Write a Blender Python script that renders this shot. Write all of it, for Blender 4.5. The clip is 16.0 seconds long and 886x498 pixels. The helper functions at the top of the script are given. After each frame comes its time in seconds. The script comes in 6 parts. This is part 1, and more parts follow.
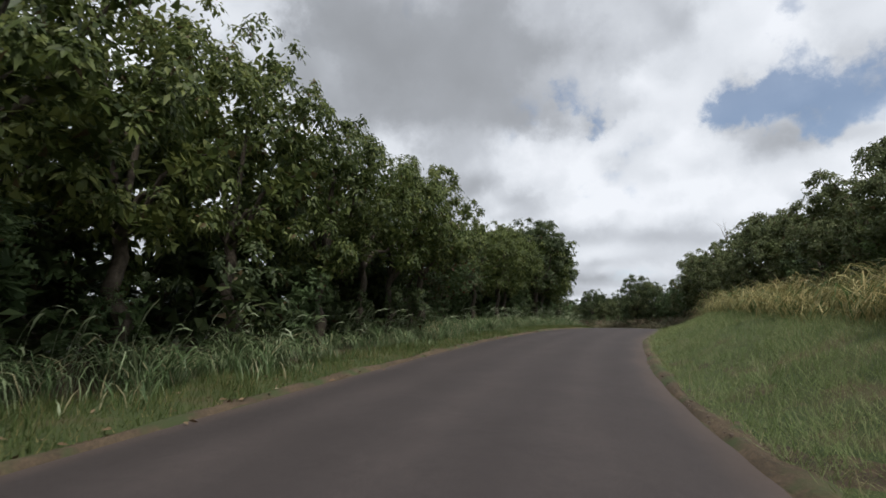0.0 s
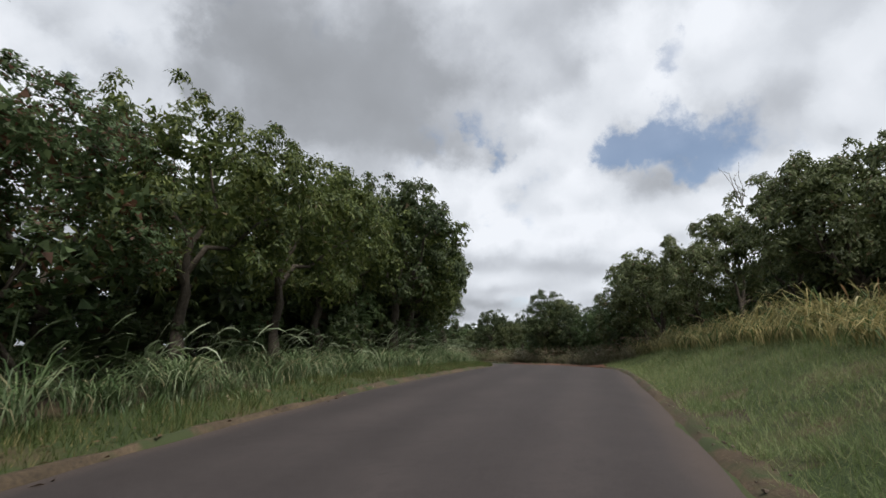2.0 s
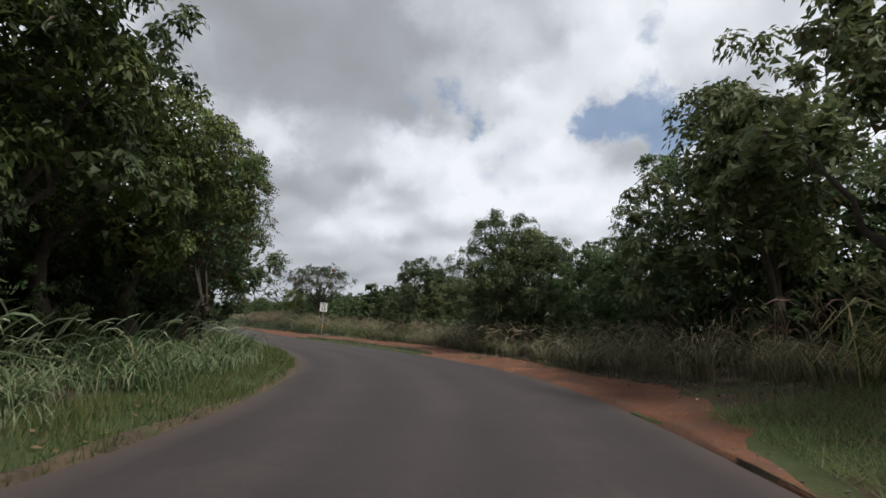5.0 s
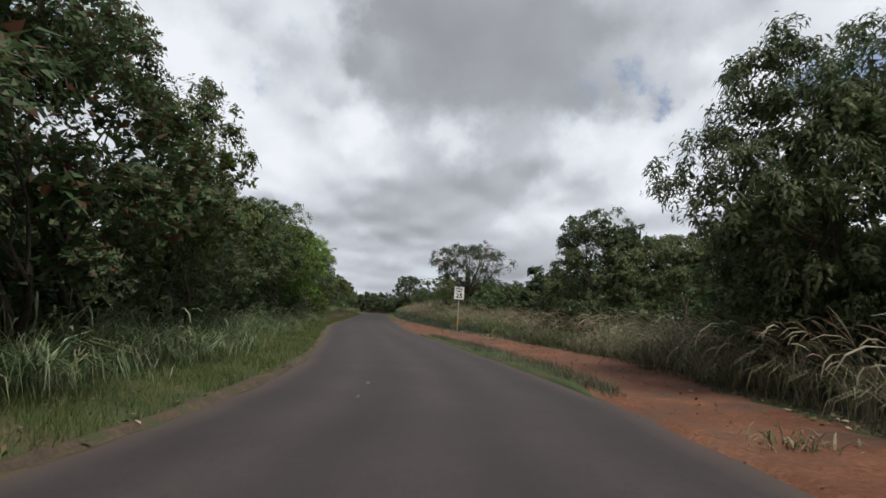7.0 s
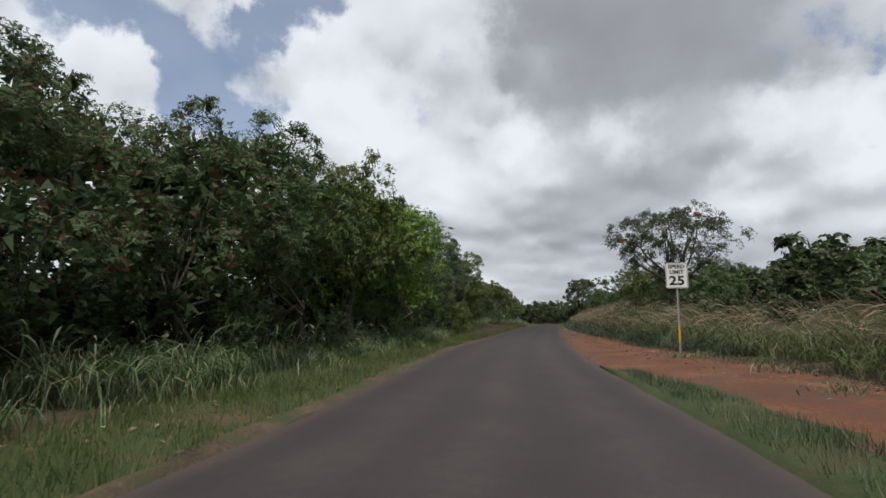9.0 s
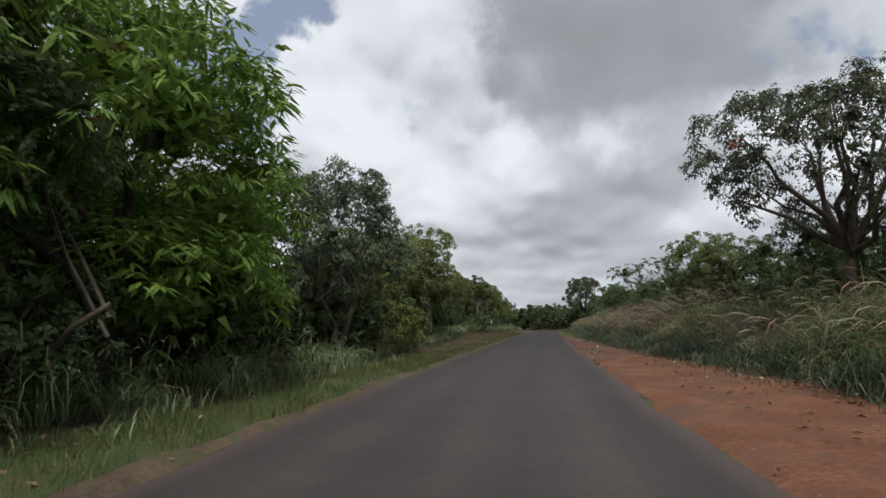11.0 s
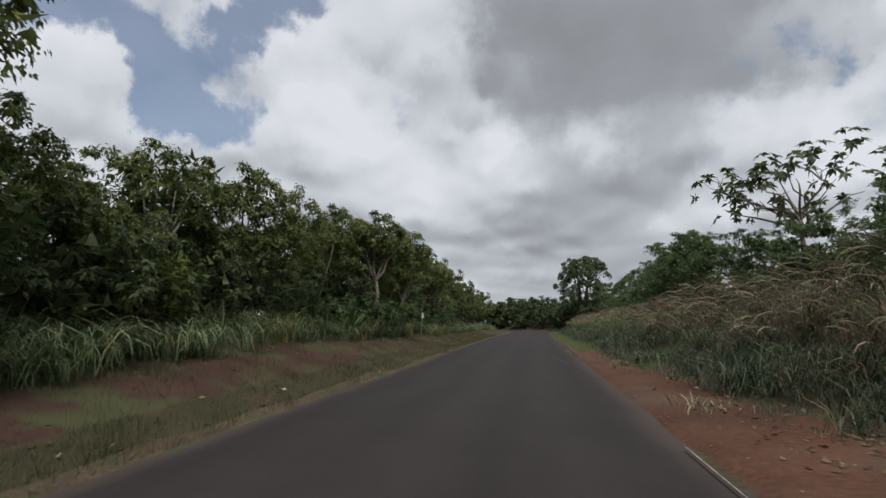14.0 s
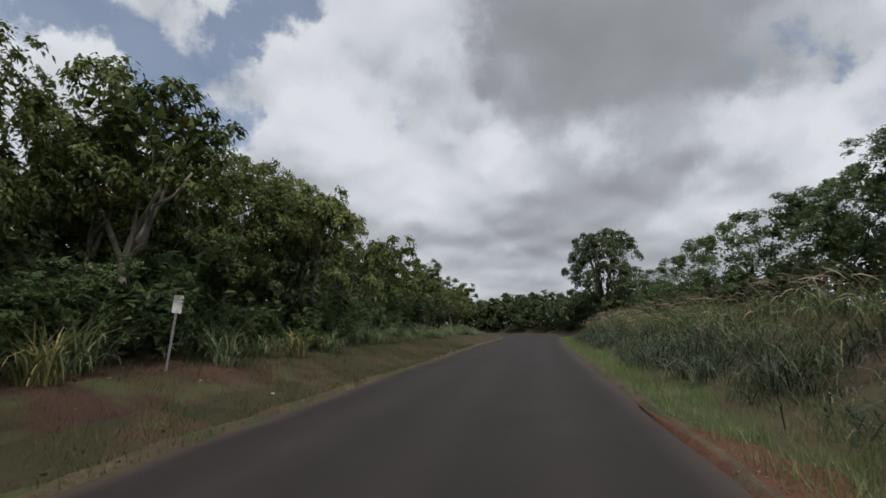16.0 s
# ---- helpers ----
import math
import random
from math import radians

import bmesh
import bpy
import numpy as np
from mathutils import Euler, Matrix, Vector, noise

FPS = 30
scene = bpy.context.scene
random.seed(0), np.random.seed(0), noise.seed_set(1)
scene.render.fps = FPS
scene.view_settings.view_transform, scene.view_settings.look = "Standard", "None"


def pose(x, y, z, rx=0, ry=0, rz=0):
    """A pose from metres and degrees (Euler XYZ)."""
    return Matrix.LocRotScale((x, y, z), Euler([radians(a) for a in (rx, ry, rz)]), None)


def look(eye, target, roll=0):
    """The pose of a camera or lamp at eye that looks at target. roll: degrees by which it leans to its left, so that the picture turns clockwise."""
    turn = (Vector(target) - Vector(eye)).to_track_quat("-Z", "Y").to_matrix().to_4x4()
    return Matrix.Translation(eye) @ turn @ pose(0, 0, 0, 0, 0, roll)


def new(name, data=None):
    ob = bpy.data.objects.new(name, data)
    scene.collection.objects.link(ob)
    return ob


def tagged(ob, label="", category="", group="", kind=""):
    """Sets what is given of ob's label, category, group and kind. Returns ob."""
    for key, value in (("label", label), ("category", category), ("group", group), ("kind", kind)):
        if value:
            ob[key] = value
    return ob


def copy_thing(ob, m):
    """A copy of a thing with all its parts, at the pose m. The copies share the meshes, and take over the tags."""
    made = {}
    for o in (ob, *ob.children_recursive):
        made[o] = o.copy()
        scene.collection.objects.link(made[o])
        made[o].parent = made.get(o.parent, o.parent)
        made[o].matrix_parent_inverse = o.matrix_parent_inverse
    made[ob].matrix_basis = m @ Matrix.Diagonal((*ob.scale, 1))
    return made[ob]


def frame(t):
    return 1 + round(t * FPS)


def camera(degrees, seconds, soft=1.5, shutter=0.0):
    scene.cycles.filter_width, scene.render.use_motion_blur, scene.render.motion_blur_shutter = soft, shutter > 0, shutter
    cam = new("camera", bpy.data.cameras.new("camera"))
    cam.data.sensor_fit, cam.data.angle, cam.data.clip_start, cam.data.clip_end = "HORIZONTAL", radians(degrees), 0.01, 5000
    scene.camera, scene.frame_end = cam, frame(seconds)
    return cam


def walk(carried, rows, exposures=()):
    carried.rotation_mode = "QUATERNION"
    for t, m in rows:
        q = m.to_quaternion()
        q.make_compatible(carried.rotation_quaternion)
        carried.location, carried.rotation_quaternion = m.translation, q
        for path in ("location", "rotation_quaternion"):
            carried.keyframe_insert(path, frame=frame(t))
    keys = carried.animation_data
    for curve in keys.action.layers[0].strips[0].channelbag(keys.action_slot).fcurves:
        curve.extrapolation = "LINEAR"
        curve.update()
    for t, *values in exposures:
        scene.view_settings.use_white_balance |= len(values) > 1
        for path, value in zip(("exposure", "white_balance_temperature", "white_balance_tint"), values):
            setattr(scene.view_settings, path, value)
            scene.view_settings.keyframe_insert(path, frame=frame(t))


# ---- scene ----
cam = camera(81.3, 16.0, soft=1.55, shutter=0.05)

# seconds, eye x y z, pitch, roll, yaw
PATH = [
    (0, 0.00, 0.00, 1.25, 8.83, 1.03, -0.00),
    (0.5, 0.96, 4.38, 1.37, 10.31, 1.04, -2.77),
    (1, 2.12, 8.73, 1.53, 11.18, 0.77, -5.80),
    (1.5, 3.44, 12.98, 1.74, 11.58, 0.71, -8.62),
    (2, 4.91, 17.09, 1.96, 11.74, 1.01, -10.84),
    (2.5, 6.59, 21.15, 2.20, 11.74, 1.26, -12.73),
    (3, 8.34, 25.17, 2.44, 11.08, 1.31, -14.53),
    (3.5, 10.09, 29.02, 2.60, 10.24, 1.07, -15.47),
    (4, 11.81, 32.73, 2.69, 9.25, 0.83, -15.50),
    (4.5, 13.45, 36.32, 2.74, 8.61, 1.03, -15.00),
    (5, 14.97, 39.80, 2.74, 8.26, 1.75, -13.67),
    (5.5, 16.27, 43.18, 2.74, 7.77, 2.68, -10.22),
    (6, 17.17, 46.52, 2.73, 7.39, 3.06, -5.68),
    (6.5, 17.74, 49.86, 2.70, 7.18, 3.11, -0.13),
    (7, 18.02, 53.25, 2.67, 6.93, 2.48, 6.27),
    (7.5, 17.94, 56.75, 2.64, 6.88, 1.48, 12.81),
    (8, 17.57, 60.35, 2.61, 7.01, 0.61, 18.36),
    (8.5, 16.84, 64.06, 2.59, 7.37, -0.12, 22.66),
    (9, 15.88, 67.85, 2.58, 7.90, -0.53, 25.03),
    (9.5, 14.76, 71.72, 2.58, 8.20, -0.64, 26.01),
    (10, 13.58, 75.71, 2.58, 8.32, -0.82, 25.84),
    (10.5, 12.40, 79.84, 2.58, 8.53, -1.16, 24.93),
    (11, 11.27, 84.11, 2.59, 8.68, -1.44, 24.23),
    (11.5, 10.19, 88.56, 2.58, 8.50, -1.02, 24.01),
    (12, 9.08, 93.29, 2.57, 8.32, -0.75, 23.92),
    (12.5, 7.84, 98.13, 2.57, 8.20, -0.40, 23.64),
    (13, 6.69, 103.23, 2.56, 8.12, -0.25, 23.27),
    (13.5, 5.60, 108.18, 2.57, 8.22, -0.39, 23.00),
    (14, 4.40, 113.12, 2.59, 8.35, -0.69, 22.66),
    (14.5, 3.22, 118.27, 2.61, 8.50, -1.23, 22.47),
    (15, 2.13, 123.27, 2.62, 8.58, -1.33, 22.47),
    (15.5, 1.03, 128.22, 2.62, 8.53, -1.30, 22.50),
    (16, -0.13, 133.21, 2.63, 8.58, -1.43, 22.73),
]
walk(cam, [(t, look((x, y, z), Vector((x, y, z)) + Vector((
    -math.sin(radians(yaw)) * math.cos(radians(pitch)),
    math.cos(radians(yaw)) * math.cos(radians(pitch)),
    math.sin(radians(pitch)))), roll)) for t, x, y, z, pitch, roll, yaw in PATH],
    exposures=[(0, 0.18), (6, 0.18), (8.5, 0.10), (10, 0.1), (13, 0.02), (14, -0.10), (16, -0.14)])

# ---------------------------------------------------------------- sky and sun
SUN_EL, SUN_AZ = radians(58), radians(150)   # compass turn from +y towards +x


def toward(az, el):
    """A unit vector from degrees right of +y and degrees above the horizon."""
    a, e = radians(az), radians(el)
    return (math.sin(a) * math.cos(e), math.cos(a) * math.cos(e), math.sin(e))


def make_sky():
    world = bpy.data.worlds.new("cloudy_sky")
    world.use_nodes = True
    scene.world = world
    nt = world.node_tree
    nt.nodes.clear()
    N, L = nt.nodes.new, nt.links.new

    def math_node(op, a, b=None, c=None, clamp=False):
        n = N("ShaderNodeMath")
        n.operation, n.use_clamp = op, clamp
        for i, v in enumerate((a, b, c)):
            if v is None:
                continue
            if isinstance(v, (int, float)):
                n.inputs[i].default_value = v
            else:
                L(v, n.inputs[i])
        return n.outputs[0]

    coord = N("ShaderNodeTexCoord").outputs["Generated"]
    sep = N("ShaderNodeSeparateXYZ")
    L(coord, sep.inputs[0])
    # the cloud deck seen in perspective: forms flatten towards the horizon
    high = math_node("MAXIMUM", sep.outputs[2], 0.0)
    deck = N("ShaderNodeCombineXYZ")
    L(sep.outputs[0], deck.inputs[0])
    L(sep.outputs[1], deck.inputs[1])
    L(math_node("MULTIPLY", math_node("DIVIDE", high, math_node("ADD", high, 0.36)), 1.7), deck.inputs[2])

    def fbm(scale, detail, rough, source):
        n = N("ShaderNodeTexNoise")
        n.inputs["Scale"].default_value, n.inputs["Detail"].default_value = scale, detail
        n.inputs["Roughness"].default_value = rough
        L(source, n.inputs["Vector"])
        return n

    def vec(op, a, b, c=None):
        n = N("ShaderNodeVectorMath")
        n.operation = op
        for i, v in enumerate((a, b, c)):
            if v is None:
                continue
            if isinstance(v, tuple):
                n.inputs[i].default_value = v
            else:
                L(v, n.inputs[i])
        return n.outputs[0]

    # edges of single clouds are ragged: bend the direction by noise
    warp = fbm(6.5, 7, 0.62, coord)
    shift = vec("SUBTRACT", warp.outputs["Color"], (0.5, 0.5, 0.5))
    norm = vec("NORMALIZE", vec("MULTIPLY_ADD", shift, (0.30, 0.30, 0.24), coord), (0, 0, 0))

    def blob(az, el, size, weight, total):
        """Adds a cloud (or gap) of so many degrees to a running sum."""
        dot = N("ShaderNodeVectorMath")
        dot.operation = "DOT_PRODUCT"
        L(norm, dot.inputs[0])
        dot.inputs[1].default_value = toward(az, el)
        k = 1.0 / (1.0 - math.cos(radians(size)))
        e = math_node("EXPONENT", math_node("MULTIPLY", math_node("SUBTRACT", dot.outputs["Value"], 1.0), k))
        return math_node("MULTIPLY_ADD", e, weight, total)

    # heaped heads: each is bright on its upper side and grey below
    swirl = vec("MULTIPLY_ADD", shift, (0.10, 0.10, 0.10), deck.outputs[0])

    def relief(scale, detail, rough, lift):
        here = fbm(scale, detail, rough, swirl)
        above = fbm(scale, detail, rough, vec("ADD", swirl, (0, 0, lift)))
        return math_node("SUBTRACT", here.outputs["Fac"], above.outputs["Fac"]), here.outputs["Fac"]

    heaps, mass = relief(3.4, 2, 0.45, 0.10)
    fine = fbm(8.0, 4, 0.52, swirl).outputs["Fac"]

    def billows(scale, lift):
        """Rounded heads side by side, bright above their middles and grey below."""
        out = []
        for way in ((0, 0, 0), (0, 0, lift)):
            n = N("ShaderNodeTexVoronoi")
            n.feature = "SMOOTH_F1"
            n.inputs["Scale"].default_value, n.inputs["Smoothness"].default_value = scale, 0.55
            L(vec("ADD", swirl, way), n.inputs["Vector"])
            out.append(n.outputs["Distance"])
        return math_node("SUBTRACT", out[1], out[0])

    heads = math_node("MULTIPLY_ADD", billows(12.0, 0.028), 0.50, billows(5.0, 0.060))
    bright = math_node("MULTIPLY_ADD", math_node("SUBTRACT", mass, 0.5), -0.70, 0.69)
    for az, el, size, weight in SKY_CLOUDS:
        bright = blob(az, el, size, weight, bright)
    # thick grey bases are smooth, lit heads are full of small forms
    rough = math_node("MINIMUM", math_node("MAXIMUM", math_node("MULTIPLY_ADD", bright, 2.2, -0.42), 0.25), 1.0)
    form = math_node("MULTIPLY_ADD", math_node("SUBTRACT", fine, 0.5), -0.25, math_node("MULTIPLY_ADD", heads, 0.82, math_node("MULTIPLY", heaps, 1.2)))
    bright = math_node("MULTIPLY_ADD", form, rough, bright)
    ramp = N("ShaderNodeValToRGB")
    els = ramp.color_ramp.elements
    els[0].position, els[0].color = 0.05, (0.225, 0.236, 0.254, 1)
    els[1].position, els[1].color = 1.0, (0.735, 0.762, 0.81, 1)
    for pos, col in ((0.32, (0.312, 0.330, 0.36)), (0.52, (0.452, 0.477, 0.52)), (0.72, (0.602, 0.632, 0.680))):
        el_ = els.new(pos)
        el_.color = (*col, 1)
    L(bright, ramp.inputs[0])
    # clear air between the clouds
    gap = math_node("MULTIPLY_ADD", math_node("SUBTRACT", mass, 0.5), -1.0, -0.16)
    gap = math_node("MULTIPLY_ADD", math_node("SUBTRACT", warp.outputs["Fac"], 0.5), 1.6, gap)
    gap = math_node("MULTIPLY_ADD", math_node("SUBTRACT", fine, 0.5), -1.7, gap)
    for az, el, size, weight in SKY_GAPS:
        gap = blob(az, el, size, weight, gap)
    gapm = N("ShaderNodeMapRange")
    gapm.interpolation_type = "SMOOTHSTEP"
    gapm.inputs["From Min"].default_value, gapm.inputs["From Max"].default_value = 0.10, 0.72
    L(gap, gapm.inputs["Value"])
    blue = N("ShaderNodeTexSky")
    blue.sky_type, blue.sun_disc = "NISHITA", False
    blue.sun_elevation, blue.sun_rotation = SUN_EL, SUN_AZ
    tint = N("ShaderNodeMix")
    tint.data_type, tint.blend_type = "RGBA", "MULTIPLY"
    tint.inputs["Factor"].default_value = 1.0
    L(blue.outputs[0], tint.inputs["A"])
    tint.inputs["B"].default_value = (SKY_BLUE, SKY_BLUE, SKY_BLUE, 1)
    mix = N("ShaderNodeMix")
    mix.data_type = "RGBA"
    L(math_node("MULTIPLY", gapm.outputs[0], 0.78), mix.inputs["Factor"])
    L(ramp.outputs[0], mix.inputs["A"])
    L(tint.outputs["Result"], mix.inputs["B"])
    bg = N("ShaderNodeBackground")
    bg.inputs["Strength"].default_value = SKY_STRENGTH
    L(mix.outputs["Result"], bg.inputs["Color"])
    out = N("ShaderNodeOutputWorld")
    L(bg.outputs[0], out.inputs[0])


SKY_STRENGTH, SKY_BLUE = 1.06, 0.105
# azimuth, elevation, width in degrees, brightness
SKY_CLOUDS = [(-4, 31, 12, -0.40), (-15, 33, 8, -0.22), (8, 28, 7, -0.24), (1, 15, 5, -0.18), (5, 11, 3, 0.18), (-14, 10.5, 3, 0.18), (-10, 4, 9, -0.26), (10, 5, 8, -0.20), (-32, 4, 8, -0.18),
              (-36, 26, 7, 0.30), (-28, 22, 6, 0.20), (13.5, 18.5, 4, 0.22), (-18.6, 20.5, 3, 0.26), (-5.5, 19, 3, 0.22), (-58, 19, 8, 0.26), (17, 16, 4, 0.28),
              (27.5, 16, 4, 0.32), (24.5, 22, 4, 0.20), (32, 29, 6, 0.28), (-21, 29, 4, 0.20), (41, 16, 5, 0.30), (-8, 8.5, 2.5, 0.14), (36, 25, 3, 0.2), (-66, 30, 9, 0.2)]
SKY_GAPS = [(-56, 26.5, 4.5, 1.0), (-52, 24.5, 4, 0.95), (-48.5, 22, 3.5, 0.95), (-46.2, 19, 3, 0.85), (-44.5, 30.5, 3.5, 0.95), (-40, 31.5, 3, 0.8), (-62, 32, 4, 0.8),
            (15.7, 23.6, 2.5, 0.5), (35, 21.7, 3.2, 0.95), (39.5, 21.6, 3.5, 0.9), (31, 21, 2.5, 0.6), (38, 30, 2.5, 0.7), (16.5, 22, 1.5, 0.4)]
make_sky()
sun = new("sun", bpy.data.lights.new("sun", "SUN"))
sun.data.energy, sun.data.angle, sun.data.color = 3.4, radians(12), (1.0, 0.96, 0.90)
sun.matrix_world = look(Vector(toward(math.degrees(SUN_AZ), math.degrees(SUN_EL))) * 50, (0, 0, 0))


# ---------------------------------------------------------------- materials
def material(name):
    m = bpy.data.materials.new(name)
    m.use_nodes = True
    nt = m.node_tree
    nt.nodes.clear()
    return m, nt, nt.nodes.new, nt.links.new


def rgb(c):
    return (c[0], c[1], c[2], 1)


def leaf_material(name, dark, mid, light, odd=None, odd_share=0.03, through_light=0.38, rough=0.5):
    """Foliage: every leaf has its own shade, some are withered, light comes through."""
    m, nt, N, L = material(name)
    geo, info = N("ShaderNodeNewGeometry"), N("ShaderNodeObjectInfo")
    coord = N("ShaderNodeTexCoord")
    patch = N("ShaderNodeTexNoise")
    patch.inputs["Scale"].default_value, patch.inputs["Detail"].default_value = 0.9, 3
    L(coord.outputs["Object"], patch.inputs["Vector"])
    a = N("ShaderNodeMath")
    a.operation = "MULTIPLY_ADD"
    a.inputs[1].default_value = 0.55
    L(geo.outputs["Random Per Island"], a.inputs[0])
    b = N("ShaderNodeMath")
    b.operation = "MULTIPLY_ADD"
    b.inputs[1].default_value, b.inputs[2].default_value = 0.75, -0.18
    L(patch.outputs["Fac"], b.inputs[0])
    L(b.outputs[0], a.inputs[2])
    c = N("ShaderNodeMath")
    c.operation = "MULTIPLY_ADD"
    c.inputs[1].default_value = 0.16
    L(info.outputs["Random"], c.inputs[0])
    L(a.outputs[0], c.inputs[2])
    ramp = N("ShaderNodeValToRGB")
    e = ramp.color_ramp.elements
    e[0].position, e[0].color = 0.18, rgb(dark)
    e[1].position, e[1].color = 0.95, rgb(light)
    k = e.new(0.55)
    k.color = rgb(mid)
    L(c.outputs[0], ramp.inputs[0])
    col = ramp.outputs[0]
    if odd:
        scale = N("ShaderNodeMath")
        scale.operation = "MULTIPLY"
        scale.inputs[1].default_value = 57.31
        L(geo.outputs["Random Per Island"], scale.inputs[0])
        fr = N("ShaderNodeMath")
        fr.operation = "FRACT"
        L(scale.outputs[0], fr.inputs[0])
        less = N("ShaderNodeMath")
        less.operation = "LESS_THAN"
        less.inputs[1].default_value = odd_share
        L(fr.outputs[0], less.inputs[0])
        mx = N("ShaderNodeMix")
        mx.data_type = "RGBA"
        L(less.outputs[0], mx.inputs["Factor"])
        L(col, mx.inputs["A"])
        mx.inputs["B"].default_value = rgb(odd)
        col = mx.outputs["Result"]
    bsdf, tr, add, out = N("ShaderNodeBsdfPrincipled"), N("ShaderNodeBsdfTranslucent"), N("ShaderNodeMixShader"), N("ShaderNodeOutputMaterial")
    bsdf.inputs["Roughness"].default_value = rough
    bsdf.inputs["Specular IOR Level"].default_value = 0.22
    L(col, bsdf.inputs["Base Color"])
    L(col, tr.inputs["Color"])
    add.inputs[0].default_value = through_light
    L(bsdf.outputs[0], add.inputs[1])
    L(tr.outputs[0], add.inputs[2])
    L(add.outputs[0], out.inputs[0])
    return m


def surface_material(name, colours, scale, rough=0.9, bump=0.3, bump_scale=40.0, fine=12.0, metal=0.0, stains=None):
    """Soil, bark, asphalt, paint: two scales of noise drive colour and relief."""
    m, nt, N, L = material(name)
    coord = N("ShaderNodeTexCoord").outputs["Object"]

    def noise_(s, d, r):
        n = N("ShaderNodeTexNoise")
        n.inputs["Scale"].default_value, n.inputs["Detail"].default_value, n.inputs["Roughness"].default_value = s, d, r
        L(coord, n.inputs["Vector"])
        return n.outputs["Fac"]

    big, small = noise_(scale, 5, 0.6), noise_(fine, 6, 0.65)
    mixv = N("ShaderNodeMath")
    mixv.operation = "MULTIPLY_ADD"
    mixv.inputs[1].default_value = 0.5
    half = N("ShaderNodeMath")
    half.operation = "MULTIPLY"
    half.inputs[1].default_value = 0.5
    L(big, mixv.inputs[0])
    L(small, half.inputs[0])
    L(half.outputs[0], mixv.inputs[2])
    ramp = N("ShaderNodeValToRGB")
    e = ramp.color_ramp.elements
    e[0].position, e[0].color = 0.36, rgb(colours[0])
    e[1].position, e[1].color = 0.64, rgb(colours[-1])
    for i, c in enumerate(colours[1:-1], 1):
        e.new(0.36 + 0.28 * i / (len(colours) - 1)).color = rgb(c)
    L(mixv.outputs[0], ramp.inputs[0])
    col = ramp.outputs[0]
    if stains:
        scol, sscale, lo, hi = stains
        mr = N("ShaderNodeMapRange")
        mr.inputs["From Min"].default_value, mr.inputs["From Max"].default_value = lo, hi
        L(noise_(sscale, 4, 0.55), mr.inputs["Value"])
        mx = N("ShaderNodeMix")
        mx.data_type = "RGBA"
        L(mr.outputs[0], mx.inputs["Factor"])
        L(col, mx.inputs["A"])
        mx.inputs["B"].default_value = rgb(scol)
        col = mx.outputs["Result"]
    bsdf, out = N("ShaderNodeBsdfPrincipled"), N("ShaderNodeOutputMaterial")
    bsdf.inputs["Roughness"].default_value, bsdf.inputs["Metallic"].default_value = rough, metal
    bsdf.inputs["Specular IOR Level"].default_value = 0.25
    L(col, bsdf.inputs["Base Color"])
    bp = N("ShaderNodeBump")
    bp.inputs["Strength"].default_value, bp.inputs["Distance"].default_value = bump, 0.02
    L(noise_(bump_scale, 5, 0.7), bp.inputs["Height"])
    L(bp.outputs[0], bsdf.inputs["Normal"])
    L(bsdf.outputs[0], out.inputs[0])
    return m


LEAF_BROAD = leaf_material("broad_leaf", (0.032, 0.050, 0.017), (0.082, 0.110, 0.033), (0.200, 0.224, 0.071), (0.10, 0.075, 0.035), 0.02)
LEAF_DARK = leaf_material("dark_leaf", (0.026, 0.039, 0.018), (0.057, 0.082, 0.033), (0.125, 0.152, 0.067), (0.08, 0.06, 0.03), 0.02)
LEAF_BRIGHT = leaf_material("drooping_leaf", (0.078, 0.139, 0.028), (0.139, 0.235, 0.043), (0.244, 0.340, 0.078), (0.12, 0.10, 0.03), 0.02)
LEAF_FEATHER = leaf_material("feathery_leaf", (0.052, 0.083, 0.036), (0.087, 0.132, 0.054), (0.146, 0.196, 0.084), (0.09, 0.06, 0.035), 0.03)
LEAF_OLIVE = leaf_material("olive_leaf", (0.050, 0.068, 0.029), (0.101, 0.123, 0.051), (0.193, 0.215, 0.099), (0.12, 0.09, 0.05), 0.04)
# olive leaves whose colour is raised to imitate crowns in sunlight
LEAF_SUNNY = leaf_material("sunlit_olive_leaf", (0.052, 0.073, 0.026), (0.124, 0.156, 0.049), (0.260, 0.293, 0.104), (0.14, 0.10, 0.05), 0.04)
LEAF_PODS = leaf_material("feathery_leaf_with_pods", (0.046, 0.074, 0.031), (0.074, 0.113, 0.048), (0.126, 0.168, 0.074), (0.095, 0.048, 0.028), 0.16)
LEAF_GREY = leaf_material("grey_green_leaf", (0.052, 0.075, 0.047), (0.091, 0.120, 0.072), (0.163, 0.195, 0.124), (0.12, 0.09, 0.05), 0.03)
LEAF_YELLOW = leaf_material("yellow_green_leaf", (0.056, 0.084, 0.022), (0.119, 0.154, 0.039), (0.224, 0.252, 0.077), (0.16, 0.11, 0.04), 0.05)
LEAF_TULIP = leaf_material("tulip_tree_leaf", (0.038, 0.054, 0.030), (0.062, 0.082, 0.046), (0.110, 0.130, 0.074), (0.085, 0.060, 0.045), 0.12)
FLOWER = leaf_material("orange_flower", (0.45, 0.07, 0.02), (0.60, 0.11, 0.03), (0.70, 0.18, 0.05), None, 0, 0.3)
GRASS_VERGE = leaf_material("verge_grass_blade", (0.040, 0.066, 0.018), (0.066, 0.098, 0.026), (0.120, 0.140, 0.050), (0.22, 0.18, 0.08), 0.10, 0.35, 0.6)
